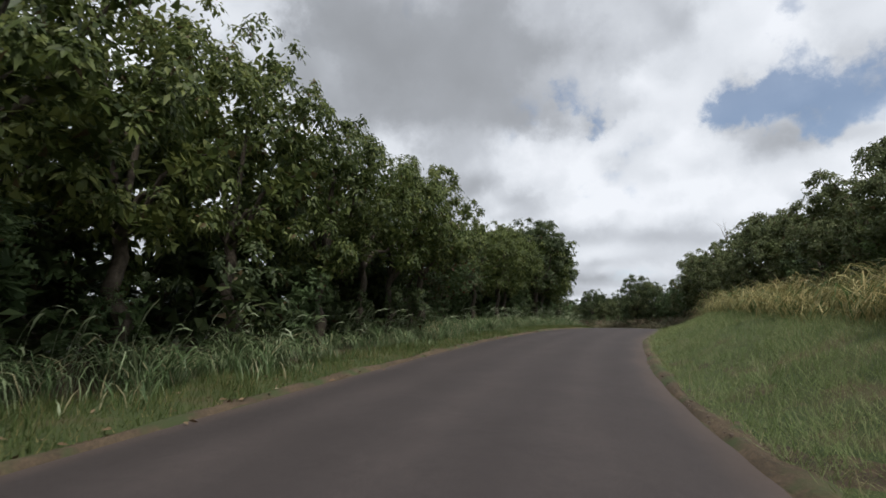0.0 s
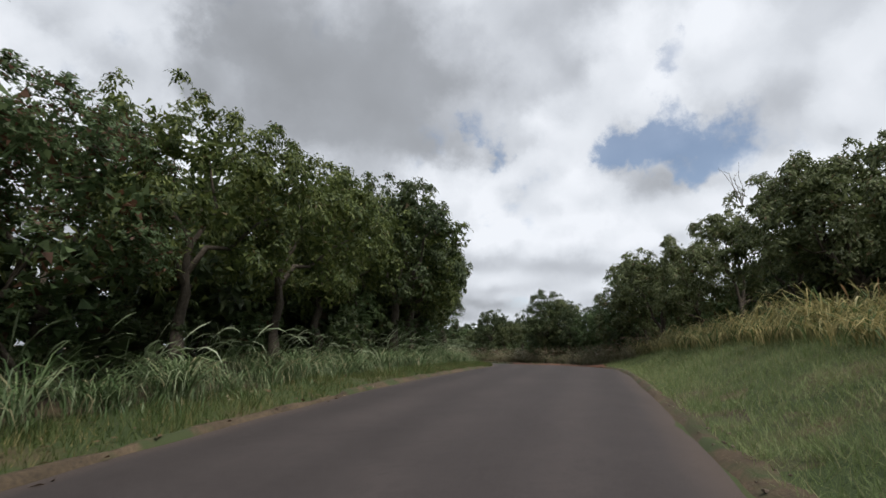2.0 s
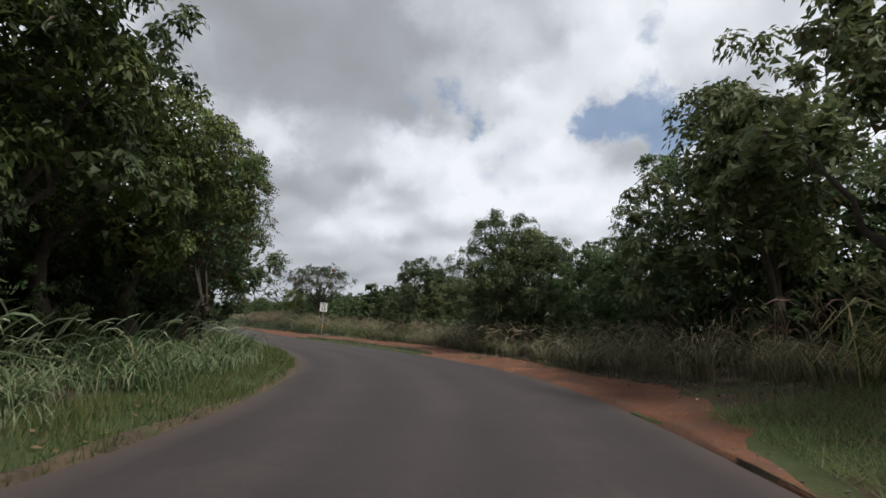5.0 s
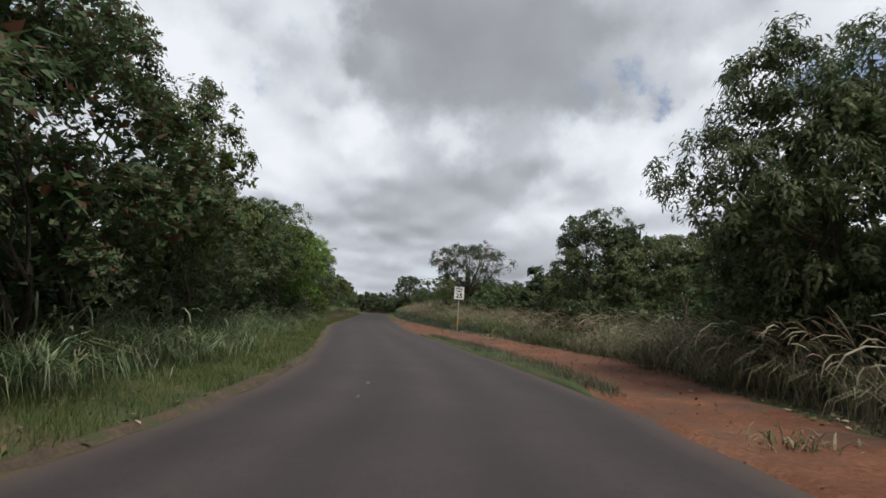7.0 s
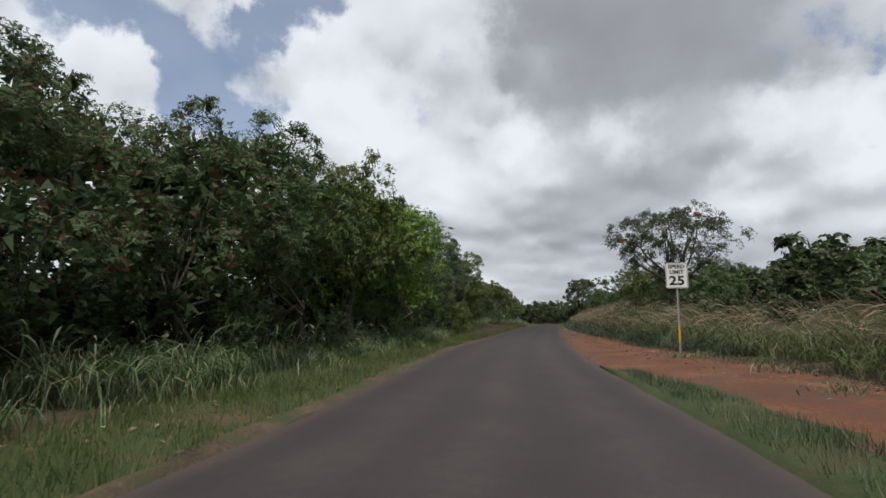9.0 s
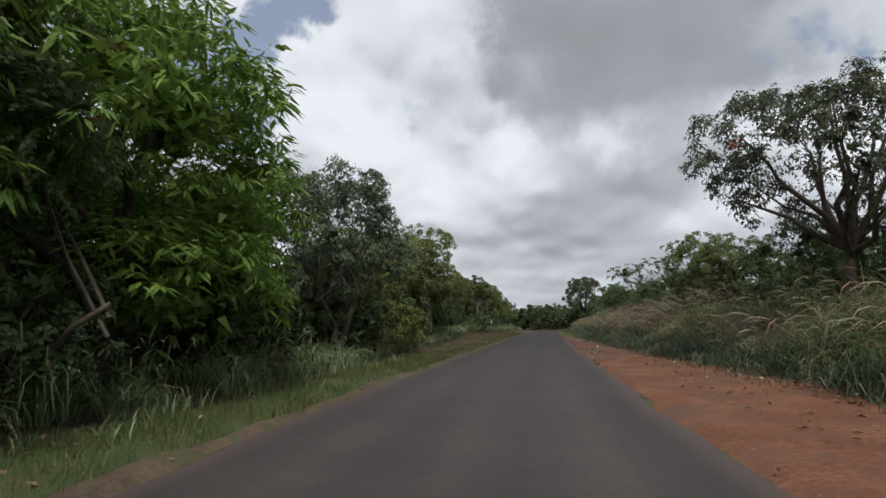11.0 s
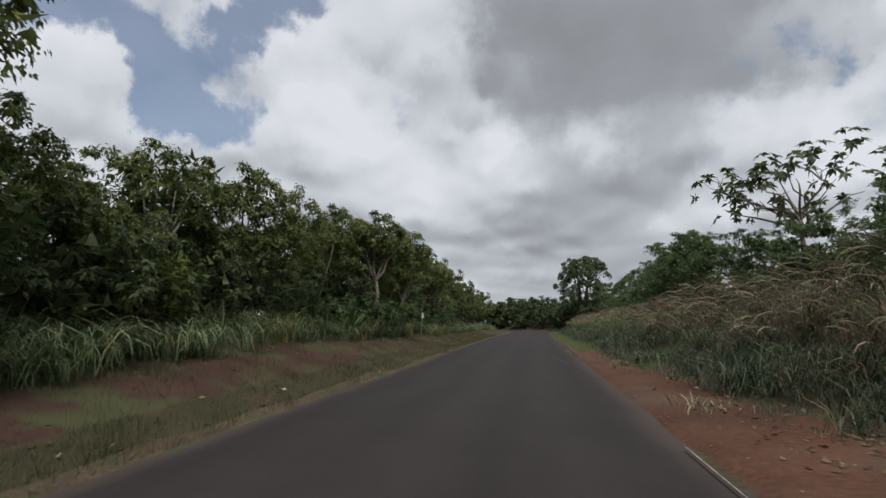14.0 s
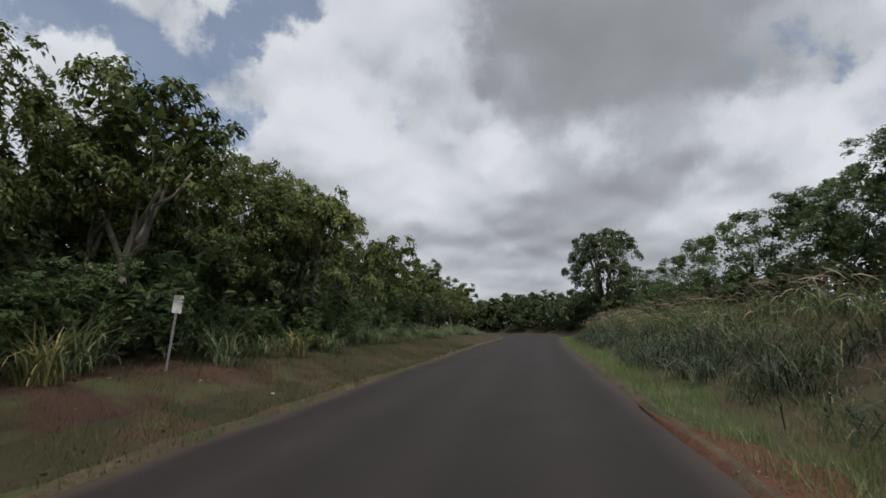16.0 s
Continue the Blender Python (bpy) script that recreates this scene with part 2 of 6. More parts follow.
GRASS_LAWN = leaf_material("bank_grass_blade", (0.083, 0.121, 0.043), (0.138, 0.184, 0.067), (0.256, 0.285, 0.135), (0.26, 0.24, 0.13), 0.08, 0.35, 0.6)
GRASS_TALL = leaf_material("guinea_grass_blade", (0.043, 0.075, 0.030), (0.100, 0.150, 0.061), (0.284, 0.327, 0.196), (0.26, 0.24, 0.14), 0.10, 0.3, 0.45)
GRASS_CANE = leaf_material("dry_cane_blade", (0.090, 0.108, 0.036), (0.238, 0.214, 0.088), (0.50, 0.412, 0.200), (0.09, 0.13, 0.045), 0.28, 0.35, 0.55)
GRASS_DRY = leaf_material("dry_grass_blade", (0.082, 0.081, 0.046), (0.196, 0.178, 0.111), (0.433, 0.387, 0.273), (0.10, 0.12, 0.045), 0.22, 0.3, 0.55)
GRASS_BLUE = leaf_material("blue_green_grass_blade", (0.015, 0.027, 0.014), (0.043, 0.065, 0.034), (0.165, 0.193, 0.134), (0.25, 0.22, 0.13), 0.06, 0.3, 0.5)
GRASS_FIELD = leaf_material("field_grass_blade", (0.046, 0.062, 0.025), (0.106, 0.120, 0.048), (0.273, 0.258, 0.136), (0.070, 0.110, 0.040), 0.35, 0.3, 0.55)
PLUME = leaf_material("grass_plume", (0.110, 0.093, 0.054), (0.212, 0.186, 0.119), (0.354, 0.321, 0.228), (0.30, 0.18, 0.15), 0.15, 0.35, 0.7)
PLUME_GREEN = leaf_material("pale_green_grass_tip", (0.10, 0.135, 0.07), (0.20, 0.245, 0.145), (0.40, 0.44, 0.31), None, 0, 0.3, 0.5)
PLUME_STRAW = leaf_material("straw_grass_tip", (0.13, 0.13, 0.05), (0.28, 0.255, 0.115), (0.47, 0.43, 0.24), (0.24, 0.15, 0.08), 0.15, 0.35, 0.6)
GRASS_FADED = leaf_material("faded_verge_blade", (0.040, 0.052, 0.020), (0.070, 0.078, 0.032), (0.125, 0.115, 0.058), (0.16, 0.12, 0.06), 0.12, 0.35, 0.6)
GRASS_PLUME = leaf_material("plume_grass_blade", (0.019, 0.020, 0.011), (0.046, 0.045, 0.026), (0.230, 0.203, 0.134), (0.13, 0.08, 0.06), 0.14, 0.3, 0.55)
DEAD_LEAF = leaf_material("dead_leaf", (0.07, 0.046, 0.028), (0.13, 0.085, 0.05), (0.22, 0.16, 0.10), (0.32, 0.28, 0.2), 0.05, 0.1, 0.8)



def asphalt_material():
    """Worn asphalt: fine aggregate, smoother wheel tracks, dusty middle and edges."""
    m, nt, N, L = material("worn_asphalt")
    coord = N("ShaderNodeTexCoord")

    def noise_(src, s, d, r):
        n = N("ShaderNodeTexNoise")
        n.inputs["Scale"].default_value, n.inputs["Detail"].default_value, n.inputs["Roughness"].default_value = s, d, r
        L(src, n.inputs["Vector"])
        return n.outputs["Fac"]

    def mth(op, a, b_, c_=None):
        n = N("ShaderNodeMath")
        n.operation = op
        for k, v in enumerate((a, b_, c_)):
            if v is None:
                continue
            if isinstance(v, (int, float)):
                n.inputs[k].default_value = v
            else:
                L(v, n.inputs[k])
        return n.outputs[0]

    sep = N("ShaderNodeSeparateXYZ")
    L(coord.outputs["UV"], sep.inputs[0])
    across = mth("MULTIPLY_ADD", noise_(coord.outputs["Object"], 0.25, 2, 0.5), 0.10, mth("SUBTRACT", sep.outputs[0], 0.05))
    wave = mth("MULTIPLY_ADD", mth("COSINE", mth("MULTIPLY", across, 25.13), 0), 0.03, 0)
    stretch = N("ShaderNodeMapping")
    stretch.inputs["Scale"].default_value = (7, 0.06, 1)
    L(coord.outputs["UV"], stretch.inputs[0])
    streak = noise_(stretch.outputs[0], 1.0, 4, 0.6)
    v = mth("MULTIPLY_ADD", noise_(coord.outputs["Object"], 0.8, 4, 0.6), 0.20, wave)
    v = mth("MULTIPLY_ADD", noise_(coord.outputs["Object"], 38, 6, 0.85), 0.46, v)
    v = mth("MULTIPLY_ADD", noise_(coord.outputs["Object"], 7.0, 5, 0.75), 0.20, v)
    v = mth("MULTIPLY_ADD", streak, 0.14, v)
    ramp = N("ShaderNodeValToRGB")
    e = ramp.color_ramp.elements
    e[0].position, e[0].color = 0.25, (0.021, 0.017, 0.017, 1)
    e[1].position, e[1].color = 0.80, (0.088, 0.071, 0.067, 1)
    e.new(0.5).color = (0.042, 0.035, 0.0345, 1)
    # asphalt colour drops further along, standing in for cloud shade on the road
    later = N("ShaderNodeMapRange")
    later.inputs["From Min"].default_value, later.inputs["From Max"].default_value = 100, 124
    later.inputs["To Min"].default_value, later.inputs["To Max"].default_value = 0.0, 0.20
    L(sep.outputs[1], later.inputs["Value"])
    L(mth("SUBTRACT", v, later.outputs[0]), ramp.inputs[0])
    edge_dust = N("ShaderNodeMapRange")
    edge_dust.inputs["From Min"].default_value, edge_dust.inputs["From Max"].default_value = 0.43, 0.50
    L(mth("ABSOLUTE", mth("SUBTRACT", across, 0.5), 0), edge_dust.inputs["Value"])
    mx = N("ShaderNodeMix")
    mx.data_type = "RGBA"
    L(mth("MULTIPLY", edge_dust.outputs[0], 0.5), mx.inputs["Factor"])
    L(ramp.outputs[0], mx.inputs["A"])
    mx.inputs["B"].default_value = (0.085, 0.062, 0.050, 1)
    bsdf, out, bp = N("ShaderNodeBsdfPrincipled"), N("ShaderNodeOutputMaterial"), N("ShaderNodeBump")
    bsdf.inputs["Roughness"].default_value, bsdf.inputs["Specular IOR Level"].default_value = 0.85, 0.25
    L(mx.outputs["Result"], bsdf.inputs["Base Color"])
    bp.inputs["Strength"].default_value, bp.inputs["Distance"].default_value = 0.5, 0.01
    L(noise_(coord.outputs["Object"], 150, 4, 0.7), bp.inputs["Height"])
    L(bp.outputs[0], bsdf.inputs["Normal"])
    L(bsdf.outputs[0], out.inputs[0])
    return m


ASPHALT = asphalt_material()
SOIL_DARK = surface_material("leaf_litter_soil", [(0.030, 0.024, 0.016), (0.055, 0.040, 0.024), (0.085, 0.062, 0.036)], 0.8, 0.95, 0.8, 18, 9,
                             stains=((0.045, 0.060, 0.022), 0.35, 0.50, 0.62))
SOIL_RED = surface_material("red_dirt", [(0.070, 0.029, 0.016), (0.122, 0.051, 0.027), (0.190, 0.093, 0.053)], 0.6, 0.95, 0.6, 45, 16,
                            stains=((0.092, 0.050, 0.034), 1.1, 0.47, 0.66))
# red dirt in a darker colour: cloud shade put into the soil's tone
SOIL_RED_SHADED = surface_material("shaded_red_dirt", [(0.046, 0.020, 0.012), (0.078, 0.034, 0.019), (0.120, 0.058, 0.035)], 0.6, 0.9, 0.6, 45, 16,
                             stains=((0.080, 0.055, 0.040), 0.45, 0.52, 0.70))
SOIL_BROWN = surface_material("brown_dirt", [(0.030, 0.016, 0.012), (0.048, 0.025, 0.018), (0.072, 0.042, 0.028)], 0.7, 0.95, 0.8, 35, 14,
                              stains=((0.055, 0.060, 0.026), 0.6, 0.48, 0.60))
TURF = surface_material("turf_soil", [(0.030, 0.046, 0.016), (0.046, 0.064, 0.022), (0.076, 0.076, 0.032)], 0.7, 0.95, 0.9, 60, 22,
                        stains=((0.090, 0.068, 0.038), 0.9, 0.54, 0.72))
TURF_WORN = surface_material("worn_turf_soil", [(0.024, 0.026, 0.012), (0.037, 0.036, 0.017), (0.056, 0.047, 0.025)], 0.7, 0.95, 0.9, 60, 22,
                             stains=((0.070, 0.044, 0.028), 0.8, 0.52, 0.66))
SOIL_EDGE = surface_material("edge_crumbs", [(0.040, 0.032, 0.022), (0.075, 0.055, 0.036), (0.120, 0.088, 0.056)], 1.2, 0.95, 0.8, 50, 20,
                             stains=((0.046, 0.058, 0.024), 1.4, 0.50, 0.62))
BARK = surface_material("grey_brown_bark", [(0.036, 0.029, 0.022), (0.064, 0.052, 0.040), (0.105, 0.088, 0.070)], 3.0, 0.9, 0.9, 28, 14)
BARK_PALE = surface_material("pale_bark", [(0.085, 0.075, 0.060), (0.150, 0.134, 0.110), (0.240, 0.216, 0.182)], 2.5, 0.85, 0.7, 24, 10,
                             stains=((0.09, 0.10, 0.06), 2.0, 0.52, 0.65))
STONE = surface_material("gravel_stone", [(0.08, 0.058, 0.046), (0.13, 0.10, 0.08), (0.19, 0.16, 0.135)], 4.0, 0.9, 0.4, 30, 20)
WHITE_PAINT = surface_material("white_road_paint", [(0.08, 0.075, 0.07), (0.22, 0.21, 0.20), (0.40, 0.38, 0.36)], 6.0, 0.7, 0.3, 80, 40)
SIGN_WHITE = surface_material("white_sign_sheeting", [(0.52, 0.52, 0.50), (0.60, 0.60, 0.58), (0.66, 0.66, 0.64)], 3.0, 0.5, 0.05, 30, 18)
SIGN_BLACK = surface_material("black_sign_film", [(0.010, 0.010, 0.011), (0.016, 0.016, 0.017)], 4.0, 0.5, 0.05, 30, 18)
GALVANISED = surface_material("galvanised_steel", [(0.26, 0.26, 0.26), (0.36, 0.36, 0.355), (0.44, 0.44, 0.43)], 6.0, 0.55, 0.15, 50, 30, metal=0.55)
SIGN_YELLOW = surface_material("yellow_reflector", [(0.50, 0.24, 0.02), (0.60, 0.31, 0.03)], 6.0, 0.5, 0.1, 40, 20)
LITTER_BLUE = surface_material("pale_blue_plastic", [(0.28, 0.38, 0.48), (0.38, 0.48, 0.58)], 8.0, 0.5, 0.1, 30, 20)
TAR = surface_material("tar", [(0.014, 0.013, 0.013), (0.022, 0.020, 0.020), (0.034, 0.031, 0.030)], 3.0, 0.7, 0.4, 60, 20)
LEAF_SWORD = leaf_material("sword_leaf", (0.028, 0.052, 0.022), (0.050, 0.086, 0.036), (0.105, 0.150, 0.075), None, 0, 0.12, 0.4)
LEAF_WITHERED = leaf_material("withered_leaf", (0.16, 0.12, 0.05), (0.28, 0.22, 0.09), (0.40, 0.33, 0.15), None, 0, 0.15, 0.6)
LITTER = surface_material("white_litter", [(0.5, 0.5, 0.48), (0.65, 0.65, 0.62)], 8.0, 0.6, 0.1, 30, 20)


# ---------------------------------------------------------------- mesh helpers
def mesh_object(name, verts, faces, mat, parent=None, label="", smooth=False):
    me = bpy.data.meshes.new(name)
    me.from_pydata(verts if isinstance(verts, list) else verts.tolist(), [], faces if isinstance(faces, list) else faces.tolist())
    me.materials.append(mat)
    if smooth:
        me.polygons.foreach_set("use_smooth", [True] * len(me.polygons))
    me.update()
    ob = new(name, me)
    if parent:
        ob.parent = parent
    if label:
        tagged(ob, label)
    return ob


def part(name, bm, mat, parent, label=""):
    me = bpy.data.meshes.new(name)
    bm.to_mesh(me)
    bm.free()
    me.materials.append(mat)
    ob = new(name, me)
    ob.parent = parent
    if label:
        tagged(ob, label)
    return ob


class Soup:
    """Collects vertex and face arrays into one mesh."""

    def __init__(self):
        self.v, self.f, self.n = [], [], 0

    def add(self, verts, faces):
        self.v.append(verts)
        self.f.append(faces + self.n)
        self.n += len(verts)

    def build(self, name, mat, parent=None, label="", smooth=False):
        faces = []
        for f in self.f:
            faces.extend(f.tolist())
        return mesh_object(name, np.vstack(self.v), faces, mat, parent, label, smooth)


def unit(a):
    return a / np.maximum(np.linalg.norm(a, axis=-1, keepdims=True), 1e-9)


def leaves(rng, at_, along, length, width, fold=0.25, up=(0, 0, 1)):
    """Folded four-cornered leaf blades, one for each row."""
    n = len(at_)
    along = unit(along)
    side = np.cross(along, np.asarray(up, float) + rng.normal(0, 0.40, (n, 3)))
    side = unit(side)
    nrm = np.cross(side, along)
    ln = (length * rng.uniform(0.7, 1.25, n))[:, None]
    wd = (width * rng.uniform(0.75, 1.2, n))[:, None]
    mid = at_ + along * ln * 0.45 - nrm * wd * fold
    tip = at_ + along * ln - nrm * 0 + np.array([0, 0, -1]) * ln * 0.15
    v = np.stack([at_, mid + side * wd * 0.5 + nrm * wd * fold, tip, mid - side * wd * 0.5 + nrm * wd * fold], 1).reshape(-1, 3)
    k = np.arange(n)[:, None] * 4
    f = np.concatenate([k + np.array([[0, 1, 2]]), k + np.array([[0, 2, 3]])], 0)
    return v, f


def small_leaves(rng, at_, along, length, width, up=(0, 0, 1)):
    """Small pointed leaves, too fine to need a fold."""
    n = len(at_)
    along = unit(along)
    side = unit(np.cross(along, np.asarray(up, float) + rng.normal(0, 0.40, (n, 3))))
    ln = (length * rng.uniform(0.7, 1.3, n))[:, None]
    wd = (width * rng.uniform(0.75, 1.25, n))[:, None]
    low = at_ + along * ln * rng.uniform(0.05, 0.35, (n, 1))
    v = np.stack([low - side * wd * 0.5, low + side * wd * 0.5, at_ + along * ln], 1).reshape(-1, 3)
    return v, np.arange(n)[:, None] * 3 + np.array([[0, 1, 2]])


def lance_leaves(rng, at_, along, length, width, up=(0, 0, 1)):
    """Lance-shaped leaves: widest before the middle, their tips hanging."""
    n = len(at_)
    along = unit(along)
    side = unit(np.cross(along, np.asarray(up, float) + rng.normal(0, 0.35, (n, 3))))
    ln = (length * rng.uniform(0.65, 1.25, n))[:, None]
    wd = (width * rng.uniform(0.75, 1.25, n))[:, None]
    mid = at_ + along * ln * 0.42
    tip = at_ + along * ln * 0.95 + np.array([0, 0, -0.22]) * ln
    v = np.stack([at_, mid + side * wd * 0.5, tip, mid - side * wd * 0.5], 1).reshape(-1, 3)
    return v, np.arange(n)[:, None] * 4 + np.array([[0, 1, 2, 3]])


def blades(rng, base, height, width, lean, segs=4, droop=1.0):
    """Arching grass blades: tapered strips that bow over to the side given by lean (n x 2)."""
    n = len(base)
    hor = np.linalg.norm(lean, axis=1, keepdims=True)
    d = np.concatenate([lean / np.maximum(hor, 1e-6), np.zeros((n, 1))], 1)
    side = np.stack([-d[:, 1], d[:, 0], np.zeros(n)], 1)
    turn = rng.uniform(-0.9, 0.9, n)[:, None]
    side = unit(side * np.cos(turn) + d * np.sin(turn))
    bow = np.clip(2.3 * droop * hor / height[:, None], 0.05, 2.95)
    length = height[:, None] * (1 + 0.18 * bow)
    c = base.copy()
    rows = []
    for k in range(segs + 1):
        q = k / segs
        w = width[:, None] * (1 - q) ** 0.7 * (0.6 + 0.8 * min(q * 2.5, 1))
        if k < segs:
            rows += [c - side * w * 0.5, c + side * w * 0.5]
        else:
            rows += [c]
        a = 0.10 * bow + bow * ((k + 0.5) / segs) ** 1.5
        c = c + (d * np.sin(a) + np.array([0, 0, 1.0]) * np.cos(a)) * length / segs
    v = np.stack(rows, 1).reshape(-1, 3)
    m = 2 * segs + 1
    k = np.arange(n)[:, None] * m
    f = []
    for i in range(segs - 1):
        f += [k + np.array([[2 * i, 2 * i + 1, 2 * i + 3]]), k + np.array([[2 * i, 2 * i + 3, 2 * i + 2]])]
    f.append(k + np.array([[2 * segs - 2, 2 * segs - 1, 2 * segs]]))
    return v, np.concatenate(f, 0)


def tube(points, radii, sides=8, seed=0):
    """A bent, tapered, slightly knotty limb."""
    rng = np.random.default_rng(seed)
    p = np.array(points, float)
    v, f = [], []
    for i in range(len(p)):
        d = unit(p[min(i + 1, len(p) - 1)] - p[max(i - 1, 0)])
        a = unit(np.cross(d, [0.31, 0.95, 0.05]))
        b = np.cross(d, a)
        for j in range(sides):
            w = 2 * math.pi * j / sides
            r = radii[i] * rng.uniform(0.88, 1.12)
            v.append(p[i] + (a * math.cos(w) + b * math.sin(w)) * r)
    for i in range(len(p) - 1):
        for j in range(sides):
            q = (j + 1) % sides
            f.append((i * sides + j, i * sides + q, (i + 1) * sides + q, (i + 1) * sides + j))
    f.append(tuple(range((len(p) - 1) * sides, len(p) * sides)))
    return np.array(v), f


def bent_line(rng, a, b, n, wobble):
    a, b = np.array(a, float), np.array(b, float)
    t = np.linspace(0, 1, n)[:, None]
    off = rng.normal(0, wobble, (n, 3)) * np.sin(np.pi * t)
    return a + (b - a) * t + off + np.array([0, 0, 1]) * np.sin(np.pi * t) * wobble * 0.6


# ---------------------------------------------------------------- the road's line
# distance along, x, y, height
ROAD = [(-40, -8.5, -39.1, 0), (-15, -3.2, -14.65, 0), (0, 0, 0, 0), (10, 2.42, 9.7, .33), (20, 5.75, 19.12, .83), (30, 9.75, 28.29, 1.32),
        (38, 13.1, 35.55, 1.48), (46, 16.18, 42.93, 1.49), (52, 17.56, 48.76, 1.46), (58, 17.99, 54.74, 1.41), (64, 17.5, 60.71, 1.36),
        (70, 16.22, 66.57, 1.34), (76, 14.58, 72.34, 1.33), (84, 12.35, 80.02, 1.33), (106, 7.11, 101.39, 1.33), (140, -0.43, 134.54, 1.37),
        (170, -7.0, 163.8, 1.37), (198, -13.2, 191.2, 1.37), (208, -16.8, 200.4, 1.37), (218, -24, 207.2, 1.37), (240, -44, 216, 1.37)]
# distance along, left edge, right edge of the asphalt
EDGES = [(-40, -4.2, 1.6), (10, -4.25, 1.6), (22, -4.2, 1.5), (30, -3.75, 1.85), (36, -3.5, 2.1), (46, -3.6, 2.4), (53, -3.5, 2.6),
         (60, -3.35, 2.7), (67, -3.1, 2.4), (74, -3.0, 2.15), (82, -3.0, 2.1), (96, -3.65, 1.65), (112, -3.7, 1.6), (131, -3.75, 1.5), (148, -4.0, 1.5), (240, -4.0, 1.5)]


# distance along, outer edge of the dirt beside the asphalt
DIRT = [(47, 2.9), (53, 4.6), (60, 4.8), (66, 5.2), (74, 6.2), (80, 6.2), (88, 5.6), (96, 4.4), (106, 4.0), (114, 3.5), (124, 3.1), (136, 2.6), (146, 2.2), (232, 2.6)]
DIRT_S, DIRT_O = [r[0] for r in DIRT], [r[1] for r in DIRT]


def spline(table, step):
    tab = np.array(table, float)
    s, y = tab[:, 0], tab[:, 1:]
    m = np.gradient(y, s, axis=0)
    q = np.arange(s[0], s[-1] + 1e-6, step)
    i = np.clip(np.searchsorted(s, q, side="right") - 1, 0, len(s) - 2)
    h = (s[i + 1] - s[i])[:, None]
    t = ((q - s[i]) / (s[i + 1] - s[i]))[:, None]
    val = (2 * t**3 - 3 * t**2 + 1) * y[i] + (t**3 - 2 * t**2 + t) * h * m[i] + (-2 * t**3 + 3 * t**2) * y[i + 1] + (t**3 - t**2) * h * m[i + 1]
    return q, val


LINE_S, LINE = spline(ROAD, 0.5)
TAN = unit(np.gradient(LINE[:, :2], axis=0))


def edge(s):
    e = np.array(EDGES)
    return np.interp(s, e[:, 0], e[:, 1]), np.interp(s, e[:, 0], e[:, 2])


def line_z(s):
    return np.interp(s, LINE_S, LINE[:, 2])


def smooth(a, b, x):
    t = np.clip((x - a) / (b - a), 0, 1)
    return t * t * (3 - 2 * t)


def lumps(x, y):
    """Gentle unevenness of the ground."""
    return (np.sin(x * 0.71 + 1.3) * np.sin(y * 0.63 + 0.4) * 0.5 + np.sin(x * 1.9 + y * 0.8) * 0.22 + np.sin(y * 2.3 - x * 1.1 + 2) * 0.18 + np.sin(x * 4.1 + 1) * np.sin(y * 3.7) * 0.14)


def ground_z(s, o, x, y):
    """Height of the soil at a distance along and a distance to the right of the line."""
    lo, hi = edge(s)
    z = line_z(s) * 1.0
    out = np.maximum(o - hi, lo - o)
    early = 1 - smooth(44, 56, s)
    late = smooth(90, 104, s)
    right = early * (1.05 * smooth(0.2, 3.4, o - hi) + 0.75 * smooth(3.0, 8.0, o - hi)) \
        + (1 - early) * (0.10 * smooth(0.2, 3, o - hi)) + (1 - early) * (1 - late) * 0.25 * smooth(3.0, 8, o - hi) \
        + late * (1.15 * smooth(0.2, 3.4, o - np.interp(s, DIRT_S, DIRT_O)) + 0.3 * smooth(3, 7, o - hi))
    left = 0.06 * smooth(0.1, 0.8, lo - o) + smooth(118, 130, s) * (0.52 * smooth(0.4, 2.7, lo - o) + 0.35 * smooth(2.4, 4.2, lo - o)) + 0.15 * smooth(2, 6, lo - o)
    z = z + np.where(o > 0, right, left)
    z = z + lumps(x, y) * (0.03 * smooth(0.1, 0.6, out) + 0.10 * smooth(1.5, 6, out))
    return z - 0.06 * (1 - smooth(-0.25, 0.06, out))


def nearest(x, y):
    """Distance along and offset to the right of the line, for flat arrays."""
    s, o = np.empty(len(x)), np.empty(len(x))
    for a in range(0, len(x), 4000):
        b = slice(a, a + 4000)
        d = (x[b, None] - LINE[None, :, 0]) ** 2 + (y[b, None] - LINE[None, :, 1]) ** 2
        k = d.argmin(1)
        dx, dy = x[b] - LINE[k, 0], y[b] - LINE[k, 1]
        along_ = dx * TAN[k, 0] + dy * TAN[k, 1]
        s[b] = LINE_S[k] + np.clip(along_, -0.3, 0.3)
        side_ = dx * TAN[k, 1] - dy * TAN[k, 0]
        o[b] = np.sign(side_) * np.sqrt(d[np.arange(len(k)), k] - np.minimum(along_ ** 2, 0.09) + 1e-9)
    return s, o


def place(s, o):
    """World points on the soil at (s, o); arrays or numbers."""
    s, o = np.atleast_1d(np.asarray(s, float)), np.atleast_1d(np.asarray(o, float))
    cx, cy = np.interp(s, LINE_S, LINE[:, 0]), np.interp(s, LINE_S, LINE[:, 1])
    tx, ty = np.interp(s, LINE_S, TAN[:, 0]), np.interp(s, LINE_S, TAN[:, 1])
    x, y = cx + ty * o, cy - tx * o
    return np.stack([x, y, ground_z(s, o, x, y)], 1)


def settle_on_ground(pts):
    s, o = nearest(pts[:, 0], pts[:, 1])
    return ground_z(s, o, pts[:, 0], pts[:, 1])


def spot(s, o):
    return Vector(place(s, o)[0].tolist())


